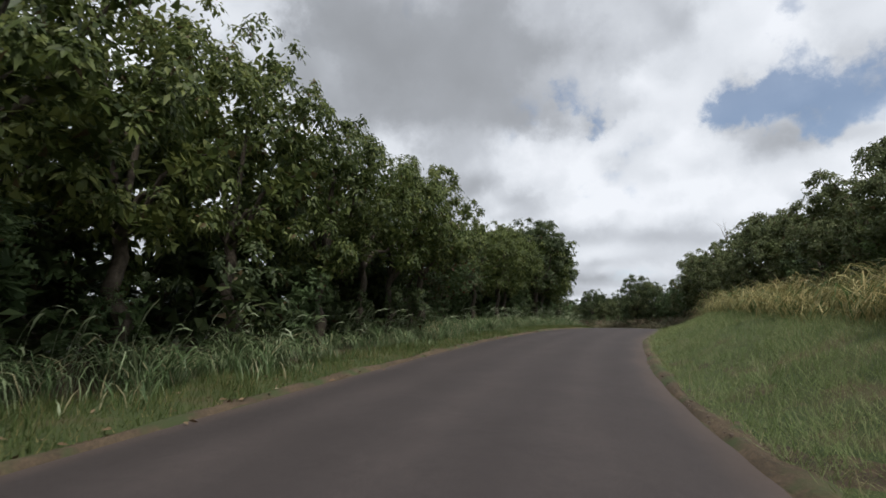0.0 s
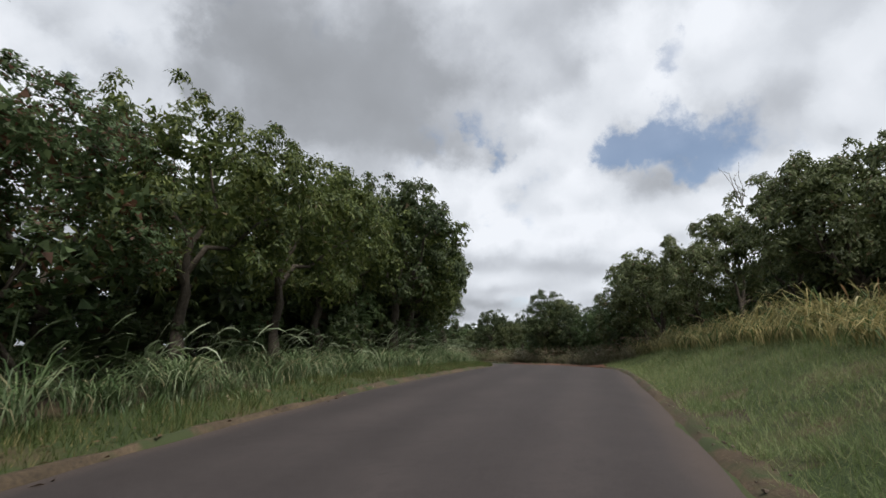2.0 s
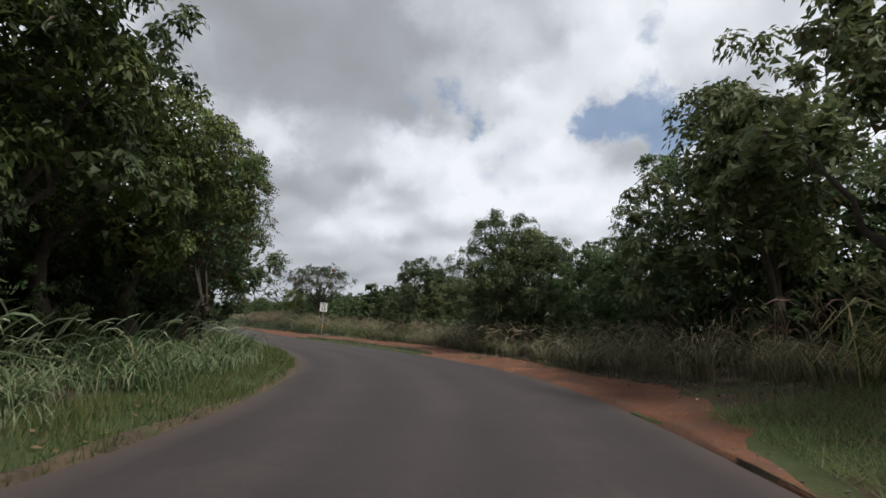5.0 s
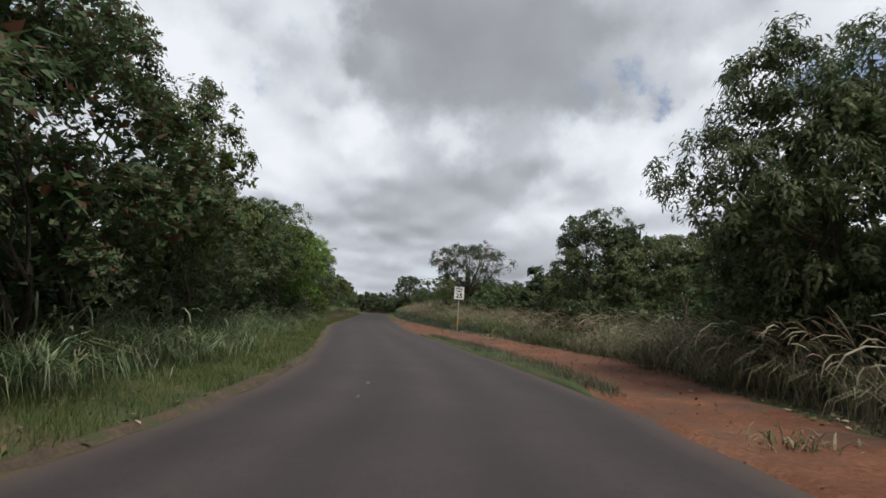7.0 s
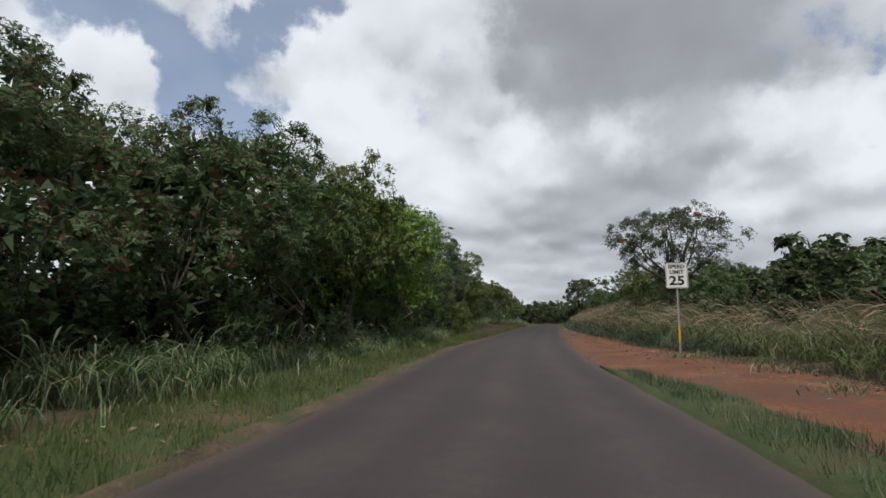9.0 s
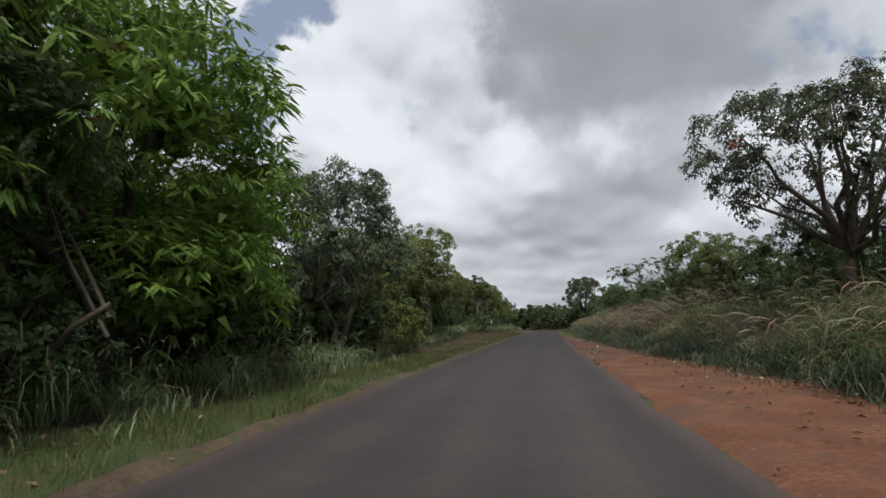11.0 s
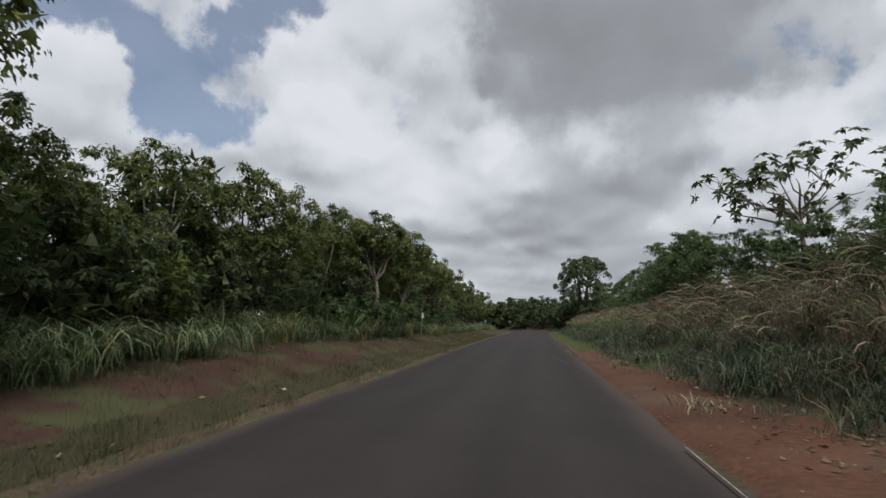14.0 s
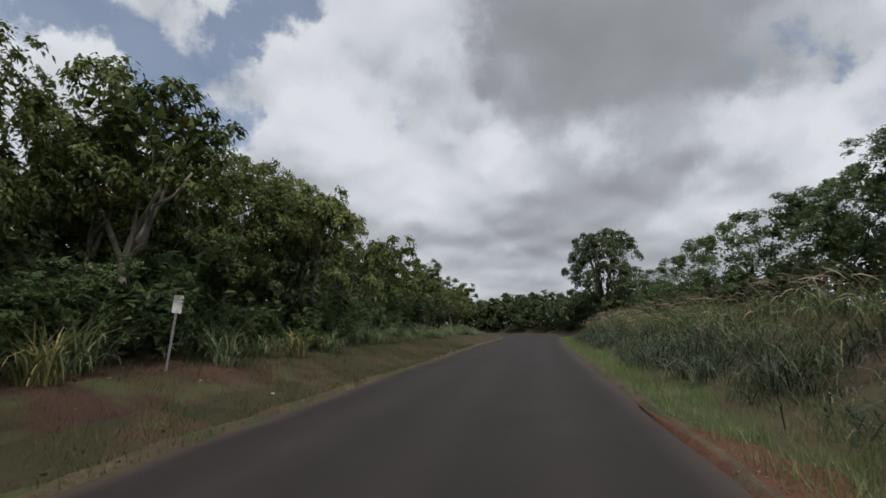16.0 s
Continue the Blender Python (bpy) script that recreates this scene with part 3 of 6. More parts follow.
def heading(s):
    """Turn about z, in degrees, of the road's direction at s."""
    return math.degrees(math.atan2(-np.interp(s, LINE_S, TAN[:, 0]), np.interp(s, LINE_S, TAN[:, 1])))


# ---------------------------------------------------------------- ground, road, shoulder
def make_ground():
    def axis(lo, hi, step):
        core = np.arange(lo, hi + 1e-6, step)
        far = np.array([4, 10, 22, 45, 90, 180, 360, 720, 1400, 2600.0])
        return np.concatenate([lo - far[::-1], core, hi + far])
    xs, ys = axis(-48, 44, 1.15), axis(-42, 226, 1.15)
    gx, gy = np.meshgrid(xs, ys)
    x, y = gx.ravel(), gy.ravel()
    s, o = nearest(x, y)
    z = ground_z(s, o, x, y)
    far = smooth(45, 200, np.abs(o))
    z = z * (1 - far) + far * (1.2 - 0.004 * np.clip(np.abs(o), 0, 500))
    w = len(xs)
    i, j = np.meshgrid(np.arange(w - 1), np.arange(len(ys) - 1))
    k = (j * w + i).ravel()
    ob = mesh_object("ground", np.stack([x, y, z], 1), np.stack([k, k + 1, k + 1 + w, k + w], 1), SOIL_DARK, smooth=True)
    tagged(ob, "dark soil with leaf litter and moss under trees", "ground", kind="structure")


def strip(name, s0, s1, inner, outer, across, lift, mat, label, category, ragged=0.0, seed=1, step=0.4):
    """A sheet along the road between two offsets, draped on the soil."""
    rng = np.random.default_rng(seed)
    s = np.arange(s0, s1 + 1e-6, step)
    a = np.array([inner(q) for q in s])
    b = np.array([outer(q) for q in s])
    if ragged:
        n1 = np.convolve(rng.normal(0, 1, len(s) + 6), np.ones(7) / 7, "valid") * 2.2
        n2 = rng.normal(0, 0.35, len(s))
        b = b + (n1 + n2) * ragged
        taper = smooth(s0, s0 + 5, s) * (1 - smooth(s1 - 5, s1, s))
        b = a + (b - a) * np.maximum(taper, 0.02)
    t = np.linspace(0, 1, across)
    S_ = np.repeat(s, across)
    O_ = (a[:, None] + (b - a)[:, None] * t).ravel()
    p = place(S_, O_)
    if lift is not None:
        p[:, 2] += lift(S_, O_, np.tile(t, len(s)))
    i, j = np.meshgrid(np.arange(across - 1), np.arange(len(s) - 1))
    k = (j * across + i).ravel()
    ob = mesh_object(name, p, np.stack([k, k + 1, k + across + 1, k + across], 1), mat, smooth=True)
    return tagged(ob, label, category, kind="structure")


def make_road():
    rng = np.random.default_rng(4)
    s = np.arange(-40, 231, 0.5)
    lo, hi = edge(s)
    jag = lambda: np.convolve(rng.normal(0, 1, len(s) + 2), np.ones(3) / 3, "valid") * 0.055
    lo, hi = lo + jag(), hi + jag()
    t = np.linspace(0, 1, 9)
    O_ = lo[:, None] + (hi - lo)[:, None] * t
    cx, cy = np.interp(s, LINE_S, LINE[:, 0])[:, None], np.interp(s, LINE_S, LINE[:, 1])[:, None]
    tx, ty = np.interp(s, LINE_S, TAN[:, 0])[:, None], np.interp(s, LINE_S, TAN[:, 1])[:, None]
    x, y = cx + ty * O_, cy - tx * O_
    z = line_z(s)[:, None] + 0.02 + 0.05 * (1 - (2 * t - 1) ** 2) - 0.03 * (np.abs(2 * t - 1) > 0.99) + 0.006 * np.sin(x * 0.9) * np.sin(y * 0.7)
    top = np.stack([x, y, z], 2)
    skirt_l, skirt_r = top[:, :1] - np.array([0, 0, 0.10]), top[:, -1:] - np.array([0, 0, 0.10])
    v = np.concatenate([skirt_l, top, skirt_r], 1)
    w = v.shape[1]
    i, j = np.meshgrid(np.arange(w - 1), np.arange(len(s) - 1))
    k = (j * w + i).ravel()
    ob = mesh_object("road", v.reshape(-1, 3), np.stack([k, k + 1, k + w + 1, k + w], 1), ASPHALT, smooth=False)
    uv = ob.data.uv_layers.new(name="UVMap")
    loop_v = np.empty(len(ob.data.loops), int)
    ob.data.loops.foreach_get("vertex_index", loop_v)
    col_, row_ = loop_v % w, loop_v // w
    uv.data.foreach_set("uv", np.stack([np.clip((col_ - 1) / 8, 0, 1), s[row_]], 1).astype(np.float32).ravel())
    tagged(ob, "narrow worn grey-brown asphalt country road with crumbling edges", "road", kind="structure")
    # a last trace of the edge line
    p = place(np.linspace(119.2, 123.6, 12), np.full(12, 1.40))
    q = place(np.linspace(119.2, 123.6, 12), np.full(12, 1.42))
    p[:, 2], q[:, 2] = line_z(np.linspace(119.2, 123.6, 12)) + 0.042, line_z(np.linspace(119.2, 123.6, 12)) + 0.036
    v = np.stack([p, q], 1).reshape(-1, 3)
    k = np.arange(11)[:, None] * 2
    line_ = mesh_object("edge_line", v, k + np.array([[0, 1, 3, 2]]), WHITE_PAINT)
    tagged(line_, "short worn trace of white edge line on the asphalt", "road marking", kind="structure")


make_ground()
make_road()
lift_ = lambda h: (lambda s, o, t: h + 0.02 * np.sin(s * 1.7 + o * 2.1) * np.sin(o * 3.3 + s) - 0.05 * smooth(0.9, 1.0, t) - 0.075 * (t < 0.01))
strip("dirt_shoulder", 46, 114, lambda s: edge(s)[1] - 0.06, lambda s: float(np.interp(s, DIRT_S, DIRT_O)), 12, lift_(0.05), SOIL_RED,
      "rutted red dirt shoulder beside the asphalt", "shoulder", 0.22, 5)
strip("dirt_shoulder", 105, 147, lambda s: edge(s)[1] - 0.07, lambda s: float(np.interp(s, DIRT_S, DIRT_O)), 9, lift_(0.056), SOIL_RED_SHADED,
      "narrow red-brown dirt shoulder beside the asphalt, coloured darker as in cloud shade", "shoulder", 0.2, 15)
strip("left_verge", -38, 110, lambda s: edge(s)[0] + 0.05, lambda s: edge(s)[0] - 2.0, 7, lift_(0.035), TURF,
      "patchy green and straw-coloured grass verge", "verge", 0.2, 6)
strip("left_verge", 104, 225, lambda s: edge(s)[0] + 0.05, lambda s: edge(s)[0] - 2.6, 7, lift_(0.042), TURF_WORN,
      "worn olive-brown verge with thin grass and bare dirt", "verge", 0.2, 16)
strip("edge_soil", -38, 225, lambda s: edge(s)[0] + 0.05, lambda s: edge(s)[0] - 0.26, 4, lift_(0.062), SOIL_EDGE,
      "tan crumbs and dust along the asphalt's edge", "soil", 0.12, 31)
strip("edge_soil", -38, 48, lambda s: edge(s)[1] - 0.05, lambda s: edge(s)[1] + 0.24, 4, lift_(0.062), SOIL_EDGE,
      "tan crumbs and dust along the asphalt's edge", "soil", 0.12, 32)
strip("edge_soil", 138, 225, lambda s: edge(s)[1] - 0.05, lambda s: edge(s)[1] + 0.26, 4, lift_(0.062), SOIL_EDGE,
      "tan crumbs and dust along the asphalt's edge", "soil", 0.12, 33)
strip("dirt_patch", 108, 152, lambda s: edge(s)[0] - 1.0, lambda s: edge(s)[0] - 2.9, 8, lift_(0.065), SOIL_BROWN,
      "bare red-brown dirt patch between verge and bushes", "dirt", 0.35, 7)
strip("grass_bank", -38, 51, lambda s: edge(s)[1] - 0.05, lambda s: edge(s)[1] + 3.4, 10, lift_(0.03), TURF,
      "grassy roadside bank rising from the asphalt", "bank", 0.1, 8)
strip("grass_strip", 64.5, 86, lambda s: edge(s)[1] - 0.10, lambda s: edge(s)[1] + 1.0, 11, lambda s, o, t: 0.035 - 0.06 * (t < 0.01) + 0.045 * smooth(0.0, 0.3, t) * smooth(64.5, 68, s) - 0.022 * smooth(0.7, 1.0, t) + 0.015 * np.sin(s * 2.1) * np.sin(o * 3.0), TURF,
      "strip of turf between asphalt and dirt", "verge", 0.2, 10)
strip("right_verge", 141, 225, lambda s: edge(s)[1] + 0.02, lambda s: edge(s)[1] + 1.7, 6, lift_(0.03), TURF,
      "green grass verge beside the asphalt", "verge", 0.15, 9)


# ---------------------------------------------------------------- trees
def lobes_of(rng, centre, radii, count, share, flat=1.0):
    """Balls of foliage that together make up a crown."""
    out = []
    for i in range(count):
        d = unit(rng.normal(0, 1, 3))
        if i % 4 == 0:
            d = unit(d * np.array([0.6, 0.6, 0]) + np.array([0, 0, 0.9]))
        r = share * rng.uniform(0.62, 1.45)
        c = np.array(centre) + d * np.array(radii) * rng.uniform(0.50, 0.79)
        out.append((c, np.array([r, r, r * flat])))
    out.append((np.array(centre, float), np.array(radii) * 0.62))
    return out


def twig_points(rng, lobes, count, low=-0.25, front=False, per_shoot=16):
    """Points and outward ways of twigs: they sit in shoots, tufts on the outsides of the lobes, leaving out what lies deep in others."""
    vol = np.array([r[0] * r[1] for _, r in lobes])
    C = np.array([c for c, _ in lobes])
    R = np.array([r for _, r in lobes])
    shoots = max(14, count // per_shoot)
    pick = rng.choice(len(lobes), shoots * 4, p=vol / vol.sum())
    d = unit(rng.normal(0, 1, (shoots * 4, 3)) + np.array([0, 0, 0.18]))
    ok = (d[:, 2] > low) | (rng.random(len(d)) < 0.15)
    d, pick = d[ok], pick[ok]
    c = C[pick] + d * R[pick] * rng.uniform(0.82, 1.12, len(d))[:, None]
    keep = np.ones(len(c), bool)
    for q, r in lobes:
        keep &= (((c - q) / (r * 0.74)) ** 2).sum(1) >= 1
    if front:                         # the side that faces the open grows densest
        keep &= (c[:, 0] > -0.5) | (rng.random(len(c)) < 0.22)
    c, d, size = c[keep][:shoots], d[keep][:shoots], R[pick][keep][:shoots, :1]
    size = size * rng.uniform(0.24, 0.46, size.shape)
    j = rng.integers(0, len(c), count)
    e = unit(d[j] * 0.75 + rng.normal(0, 0.62, (count, 3)) + np.array([0, 0, 0.28]))
    return c[j] + e * size[j] * rng.uniform(0.55, 1.08, (count, 1)), e


def crown_mesh(rng, lobes, style, twigs, inner, leaf, mat, parent, name="crown", label="", front=False, fill=(0.34, 0.17)):
    soup = Soup()
    p, d = twig_points(rng, lobes, twigs, front=front, per_shoot={"droop": 4, "cluster": 1}.get(style, 16))
    n = len(p)
    axis_ = unit(d + np.array([0, 0, 0.55]))          # the way the leaves turn their faces
    a_ = unit(np.cross(axis_, np.array([0.3, 0.9, 0.1])))
    b_ = np.cross(axis_, a_)

    def whorl(k, noise):
        ang = rng.uniform(0, 2 * math.pi, (n, 1)) + np.arange(k) * 2 * math.pi / k + rng.normal(0, noise, (n, k))
        return np.cos(ang)[..., None] * a_[:, None] + np.sin(ang)[..., None] * b_[:, None]

    def put(at_, way, k, length, width, make=small_leaves):
        soup.add(*make(rng, at_.reshape(-1, 3), way.reshape(-1, 3), length, width, up=np.repeat(axis_, k, 0)))

    if style == "rosette":            # whorls of drooping broad leaves
        k = 5
        hor = whorl(k, 0.3)
        way = hor * 0.75 + axis_[:, None] * 0.2 + np.array([0, 0, -0.5]) + rng.normal(0, 0.22, (n, k, 3))
        put(p[:, None] + hor * leaf[0] * 0.12 + rng.normal(0, leaf[0] * 0.26, (n, k, 3)), way, k, leaf[0], leaf[1], lance_leaves)
    elif style == "droop":            # long leaves that hang in tassels
        k = 7
        hor = unit(rng.normal(0, 1, (n, k, 3)) * np.array([1, 1, 0.2]))
        way = hor * 0.6 + d[:, None] * 0.4 + np.array([0, 0, -0.55])
        put(p[:, None] + hor * leaf[0] * 0.15 + rng.normal(0, leaf[0] * 0.12, (n, k, 3)), way, k, leaf[0], leaf[1], leaves)
    elif style == "feather":          # arching sprays with rows of small leaflets
        k, pairs = 2, 5
        way = unit(d[:, None] * 0.75 + rng.normal(0, 0.45, (n, k, 3)) + np.array([0, 0, 0.45]))
        length = leaf[0] * 2.9
        side = unit(np.cross(way, axis_[:, None] + rng.normal(0, 0.5, way.shape)))
        for i in range(pairs):
            t = (i + 0.6) / pairs
            c = p[:, None] + way * length * t + np.array([0, 0, -1]) * length * 0.4 * t * t
            for sg in (-1, 1):
                put(c, side * sg + way * 0.45 + np.array([0, 0, -0.3]), k, leaf[0] * (1.05 - 0.4 * t), leaf[1])
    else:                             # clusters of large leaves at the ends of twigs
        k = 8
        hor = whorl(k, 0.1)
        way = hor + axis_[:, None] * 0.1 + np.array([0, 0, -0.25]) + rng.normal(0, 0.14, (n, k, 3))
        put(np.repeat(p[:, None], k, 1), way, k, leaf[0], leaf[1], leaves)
    if inner:                         # larger filler leaves inside the crown, added to block light and close gaps
        C = np.array([c for c, _ in lobes])
        R = np.array([r for _, r in lobes])
        j = rng.integers(0, len(lobes), inner)
        q = C[j] + unit(rng.normal(0, 1, (inner, 3))) * R[j] * rng.uniform(0.1, 0.66, (inner, 1))
        soup.add(*small_leaves(rng, q, rng.normal(0, 1, (inner, 3)), *fill))
    return soup.build(name, mat, parent, label)


def tree(name, label, category, group, seed, height, crown_r, crown_base, style, twigs, leaf, mat, bark=None, trunk_r=0.16, lobes=9, share=0.40,
         inner=350, fork=0.45, lean=(0, 0), limbs=5, flat=0.85, stems=1, bare=0, front=False, fill=(0.34, 0.17), arms=()):
    """One tree at the origin: a root Empty, trunk, limbs and crown."""
    rng = np.random.default_rng(seed)
    bark = bark or BARK
    root = new(name)
    tagged(root, label, category, group)
    cz = (height + crown_base) / 2
    rz = (height - crown_base) / 2
    L_ = lobes_of(rng, (lean[0], lean[1], cz), (crown_r * 0.95, crown_r * 0.95, rz * 0.9), lobes, crown_r * share, flat)
    forkz = crown_base + (height - crown_base) * fork * 0.5
    for k in range(stems):
        foot = np.array([0, 0, -0.25]) if stems == 1 else np.array([*(rng.normal(0, 0.22, 2)), -0.25])
        top = np.array([lean[0] * 0.5, lean[1] * 0.5, forkz]) + (0 if stems == 1 else np.array([*(rng.normal(0, crown_r * 0.35, 2)), 0]))
        r0 = trunk_r * (1 if stems == 1 else rng.uniform(0.55, 0.8))
        line_ = bent_line(rng, foot, top, 6, 0.10)
        v, f = tube(line_, np.linspace(r0 * 1.25, r0 * 0.62, 6), 9, seed + k)
        mesh_object("trunk", v, f, bark, root, smooth=True)
        for j, arm in enumerate(arms):
            ln = bent_line(rng, line_[-1], line_[-1] + np.array(arm), 5, 0.10)
            v, f = tube(ln, np.linspace(r0 * 0.62, r0 * 0.22, 5), 7, seed + 17 * j)
            mesh_object("limb", v, f, bark, root, smooth=True)
        order = rng.permutation(len(L_) - 1)[:max(2, limbs // stems)]
        for j in order:
            end = L_[j][0]
            start = line_[-1] - np.array([0, 0, rng.uniform(0, 0.4)])
            ln = bent_line(rng, start, end, 5, 0.16)
            v, f = tube(ln, np.linspace(r0 * 0.55, r0 * 0.10, 5), 6, seed + 31 * int(j))
            mesh_object("limb", v, f, bark, root, smooth=True)
    for j in range(bare):
        a = np.array([*(rng.normal(0, crown_r * 0.35, 2)), cz + rz * 0.35])
        soup = Soup()
        for i in range(5):
            b = a + np.array([*(rng.normal(0, 0.45, 2)), rng.uniform(0.3, 0.55) + rz * 0.32])
            v, f = tube(bent_line(rng, a, b, 4, 0.12), [0.015, 0.012, 0.008, 0.003], 4, seed + i)
            soup.add(v, np.array([q for q in f if len(q) == 4][:12]))
        soup.build("bare_branch", BARK_PALE, root, "leafless grey branches")
    crown_mesh(rng, L_, style, twigs, inner, leaf, mat, root, front=front, fill=fill)
    return root


PROTOTYPES = []


def proto(**kw):
    """A pattern plant, taken away again once its copies stand."""
    ob = tree(**kw)
    PROTOTYPES.append(ob)
    return ob, kw["height"]


def plant(pattern, s, o, height, turn, spread=1.0, label="", group="", sink=0.0):
    """A copy of a pattern plant on the soil, its dense side to the road, scaled to its own height."""
    turn = radians(heading(s)) + (math.pi if o > 0 else 0) + (turn / 6.28 - 0.5) * 1.6
    ob, h = pattern
    k = height / h
    at_ = spot(s, o)
    m = Matrix.LocRotScale(at_ - Vector((0, 0, sink)), Euler((0, 0, turn)), (k * spread, k * spread, k))
    made = copy_thing(ob, m)
    return tagged(made, label, "", group)


W = random.Random(7)
BELT = dict(category="tree", group="roadside tree belt", height=7.0)
BROAD = [proto(name="broadleaf_tree", label="dense dark-green broadleaf roadside tree with drooping leaves", seed=11 + i, **BELT,
               crown_r=2.8, crown_base=1.3, style="rosette", twigs=1500, leaf=(0.144, 0.062), mat=LEAF_BROAD, lobes=24, share=0.28, inner=2000, front=True, fill=(0.23, 0.15)) for i in range(4)]
DARKT = [proto(name="broadleaf_tree", label="dark-leaved broadleaf tree with a dense rounded crown", seed=31 + i, **BELT,
               crown_r=2.6, crown_base=1.1, style="rosette", twigs=1400, leaf=(0.142, 0.061), mat=LEAF_DARK, lobes=22, share=0.29, inner=1900, front=True, fill=(0.23, 0.15)) for i in range(3)]
HIGHT = [proto(name="broadleaf_tree", label="dark dense tree with a rounded crown over dry grass", seed=36 + i, **BELT,
               crown_r=2.7, crown_base=0.8, style="rosette", twigs=2600, leaf=(0.165, 0.046), mat=LEAF_DARK, lobes=20, share=0.31, inner=2600, fill=(0.22, 0.13)) for i in range(2)]
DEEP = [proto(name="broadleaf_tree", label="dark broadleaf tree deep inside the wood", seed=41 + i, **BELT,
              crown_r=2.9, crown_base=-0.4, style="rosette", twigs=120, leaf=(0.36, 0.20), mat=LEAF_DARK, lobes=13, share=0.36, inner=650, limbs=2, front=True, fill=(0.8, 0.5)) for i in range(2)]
SUNNY = [proto(name="broadleaf_tree", label="olive-green broadleaf tree at the wood's edge, leaves coloured bright as if sunlit", seed=81 + i, **BELT,
               crown_r=2.6, crown_base=1.6, style="rosette", twigs=1500, leaf=(0.148, 0.066), mat=LEAF_SUNNY, lobes=22, share=0.29, inner=1700, front=True, fill=(0.25, 0.16)) for i in range(2)]
MID = [proto(name="broadleaf_tree", label="green broadleaf tree at the wood's far edge", seed=46 + i, **BELT,
             crown_r=2.8, crown_base=0.5, style="rosette", twigs=400, leaf=(0.28, 0.14), mat=LEAF_BROAD, lobes=20, share=0.30, inner=300, limbs=4, front=True) for i in range(2)]
FEATHER = [proto(name="leucaena_tree", label="feathery-leaved leucaena with fine grey-green sprays", category="tree", group="leucaena thicket", seed=51 + i,
                 height=6.0, crown_r=2.4, crown_base=0.0, style="feather", twigs=540, leaf=(0.125, 0.056), mat=LEAF_FEATHER, lobes=24, share=0.29, inner=2500, fill=(0.26, 0.16),
                 trunk_r=0.08, stems=3, limbs=6, front=True) for i in range(3)]
FAR_FEATHER = [proto(name="leucaena_tree", label="distant feathery leucaena thicket tree", category="tree", group="leucaena thicket", seed=61 + i,
                     height=6.0, crown_r=2.6, crown_base=-0.3, style="feather", twigs=200, leaf=(0.21, 0.11), mat=LEAF_FEATHER, lobes=16, share=0.32, inner=260,
                     trunk_r=0.08, stems=2, limbs=4, front=True) for i in range(2)]
PODDED = [proto(name="leucaena_tree", label="leucaena hung with brown seed pods among fine leaves", category="tree", group="leucaena thicket", seed=71 + i,
                height=6.5, crown_r=2.6, crown_base=0.2, style="feather", twigs=520, leaf=(0.125, 0.054), mat=LEAF_PODS, lobes=24, share=0.27, inner=1600, fill=(0.26, 0.15),
                trunk_r=0.09, stems=2, limbs=6, front=True) for i in range(2)]
TALL = [proto(name="pale_trunk_tree", label="slender pale-trunked tree with a high open crown", category="tree", group="pale trunks at the wood's edge", seed=91 + i,
              height=6.6, crown_r=2.1, crown_base=2.3, style="rosette", twigs=800, leaf=(0.18, 0.085), mat=LEAF_BROAD, bark=BARK_PALE, trunk_r=0.11, lobes=12,
              share=0.38, inner=160, fork=0.1, limbs=6, lean=((0.5, 0.3), (-0.3, 0.6), (0.8, -0.5), (0.1, -0.7))[i]) for i in range(4)]
UMBRELLA = [proto(name="umbrella_leaf_tree", label="spreading green tree with umbrella-like leaf whorls", category="tree", group="trees on the bank", seed=111 + i,
                  height=6.0, crown_r=2.7, crown_base=0.1, style="rosette", twigs=1150, leaf=(0.155, 0.068), mat=LEAF_OLIVE, lobes=24, share=0.28, inner=2600, fill=(0.25, 0.16),
                  trunk_r=0.14, flat=0.75, front=True) for i in range(3)]
SHRUB = [proto(name="shrub", label="leafy dark-green shrub in the undergrowth", category="shrub", group="undergrowth shrubs", seed=131 + i,
               height=2.2, crown_r=1.3, crown_base=0.0, style="rosette", twigs=170, leaf=(0.13, 0.056), mat=LEAF_DARK, lobes=9, share=0.40, inner=120,
               trunk_r=0.03, stems=2, limbs=4, front=True) for i in range(2)]
FSHRUB = [proto(name="leucaena_shrub", label="low feathery leucaena shrub", category="shrub", group="undergrowth shrubs", seed=141 + i,
                height=2.4, crown_r=1.3, crown_base=0.0, style="feather", twigs=75, leaf=(0.13, 0.06), mat=LEAF_FEATHER, lobes=9, share=0.38, inner=260,
                trunk_r=0.03, stems=2, limbs=4, front=True) for i in range(2)]
YSHRUB = [proto(name="yellow_shrub", label="yellow-green leafy shrub at the verge", category="shrub", group="verge shrubs", seed=151,
                height=2.5, crown_r=1.35, crown_base=0.05, style="rosette", twigs=650, leaf=(0.14, 0.06), mat=LEAF_YELLOW, lobes=9, share=0.40, inner=150,
                trunk_r=0.03, stems=3, limbs=6)]
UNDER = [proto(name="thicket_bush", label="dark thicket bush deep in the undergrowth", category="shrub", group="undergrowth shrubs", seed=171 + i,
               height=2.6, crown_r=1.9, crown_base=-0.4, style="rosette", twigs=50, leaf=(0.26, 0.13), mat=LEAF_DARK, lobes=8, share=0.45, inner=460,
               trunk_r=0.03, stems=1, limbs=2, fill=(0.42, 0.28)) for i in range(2)]
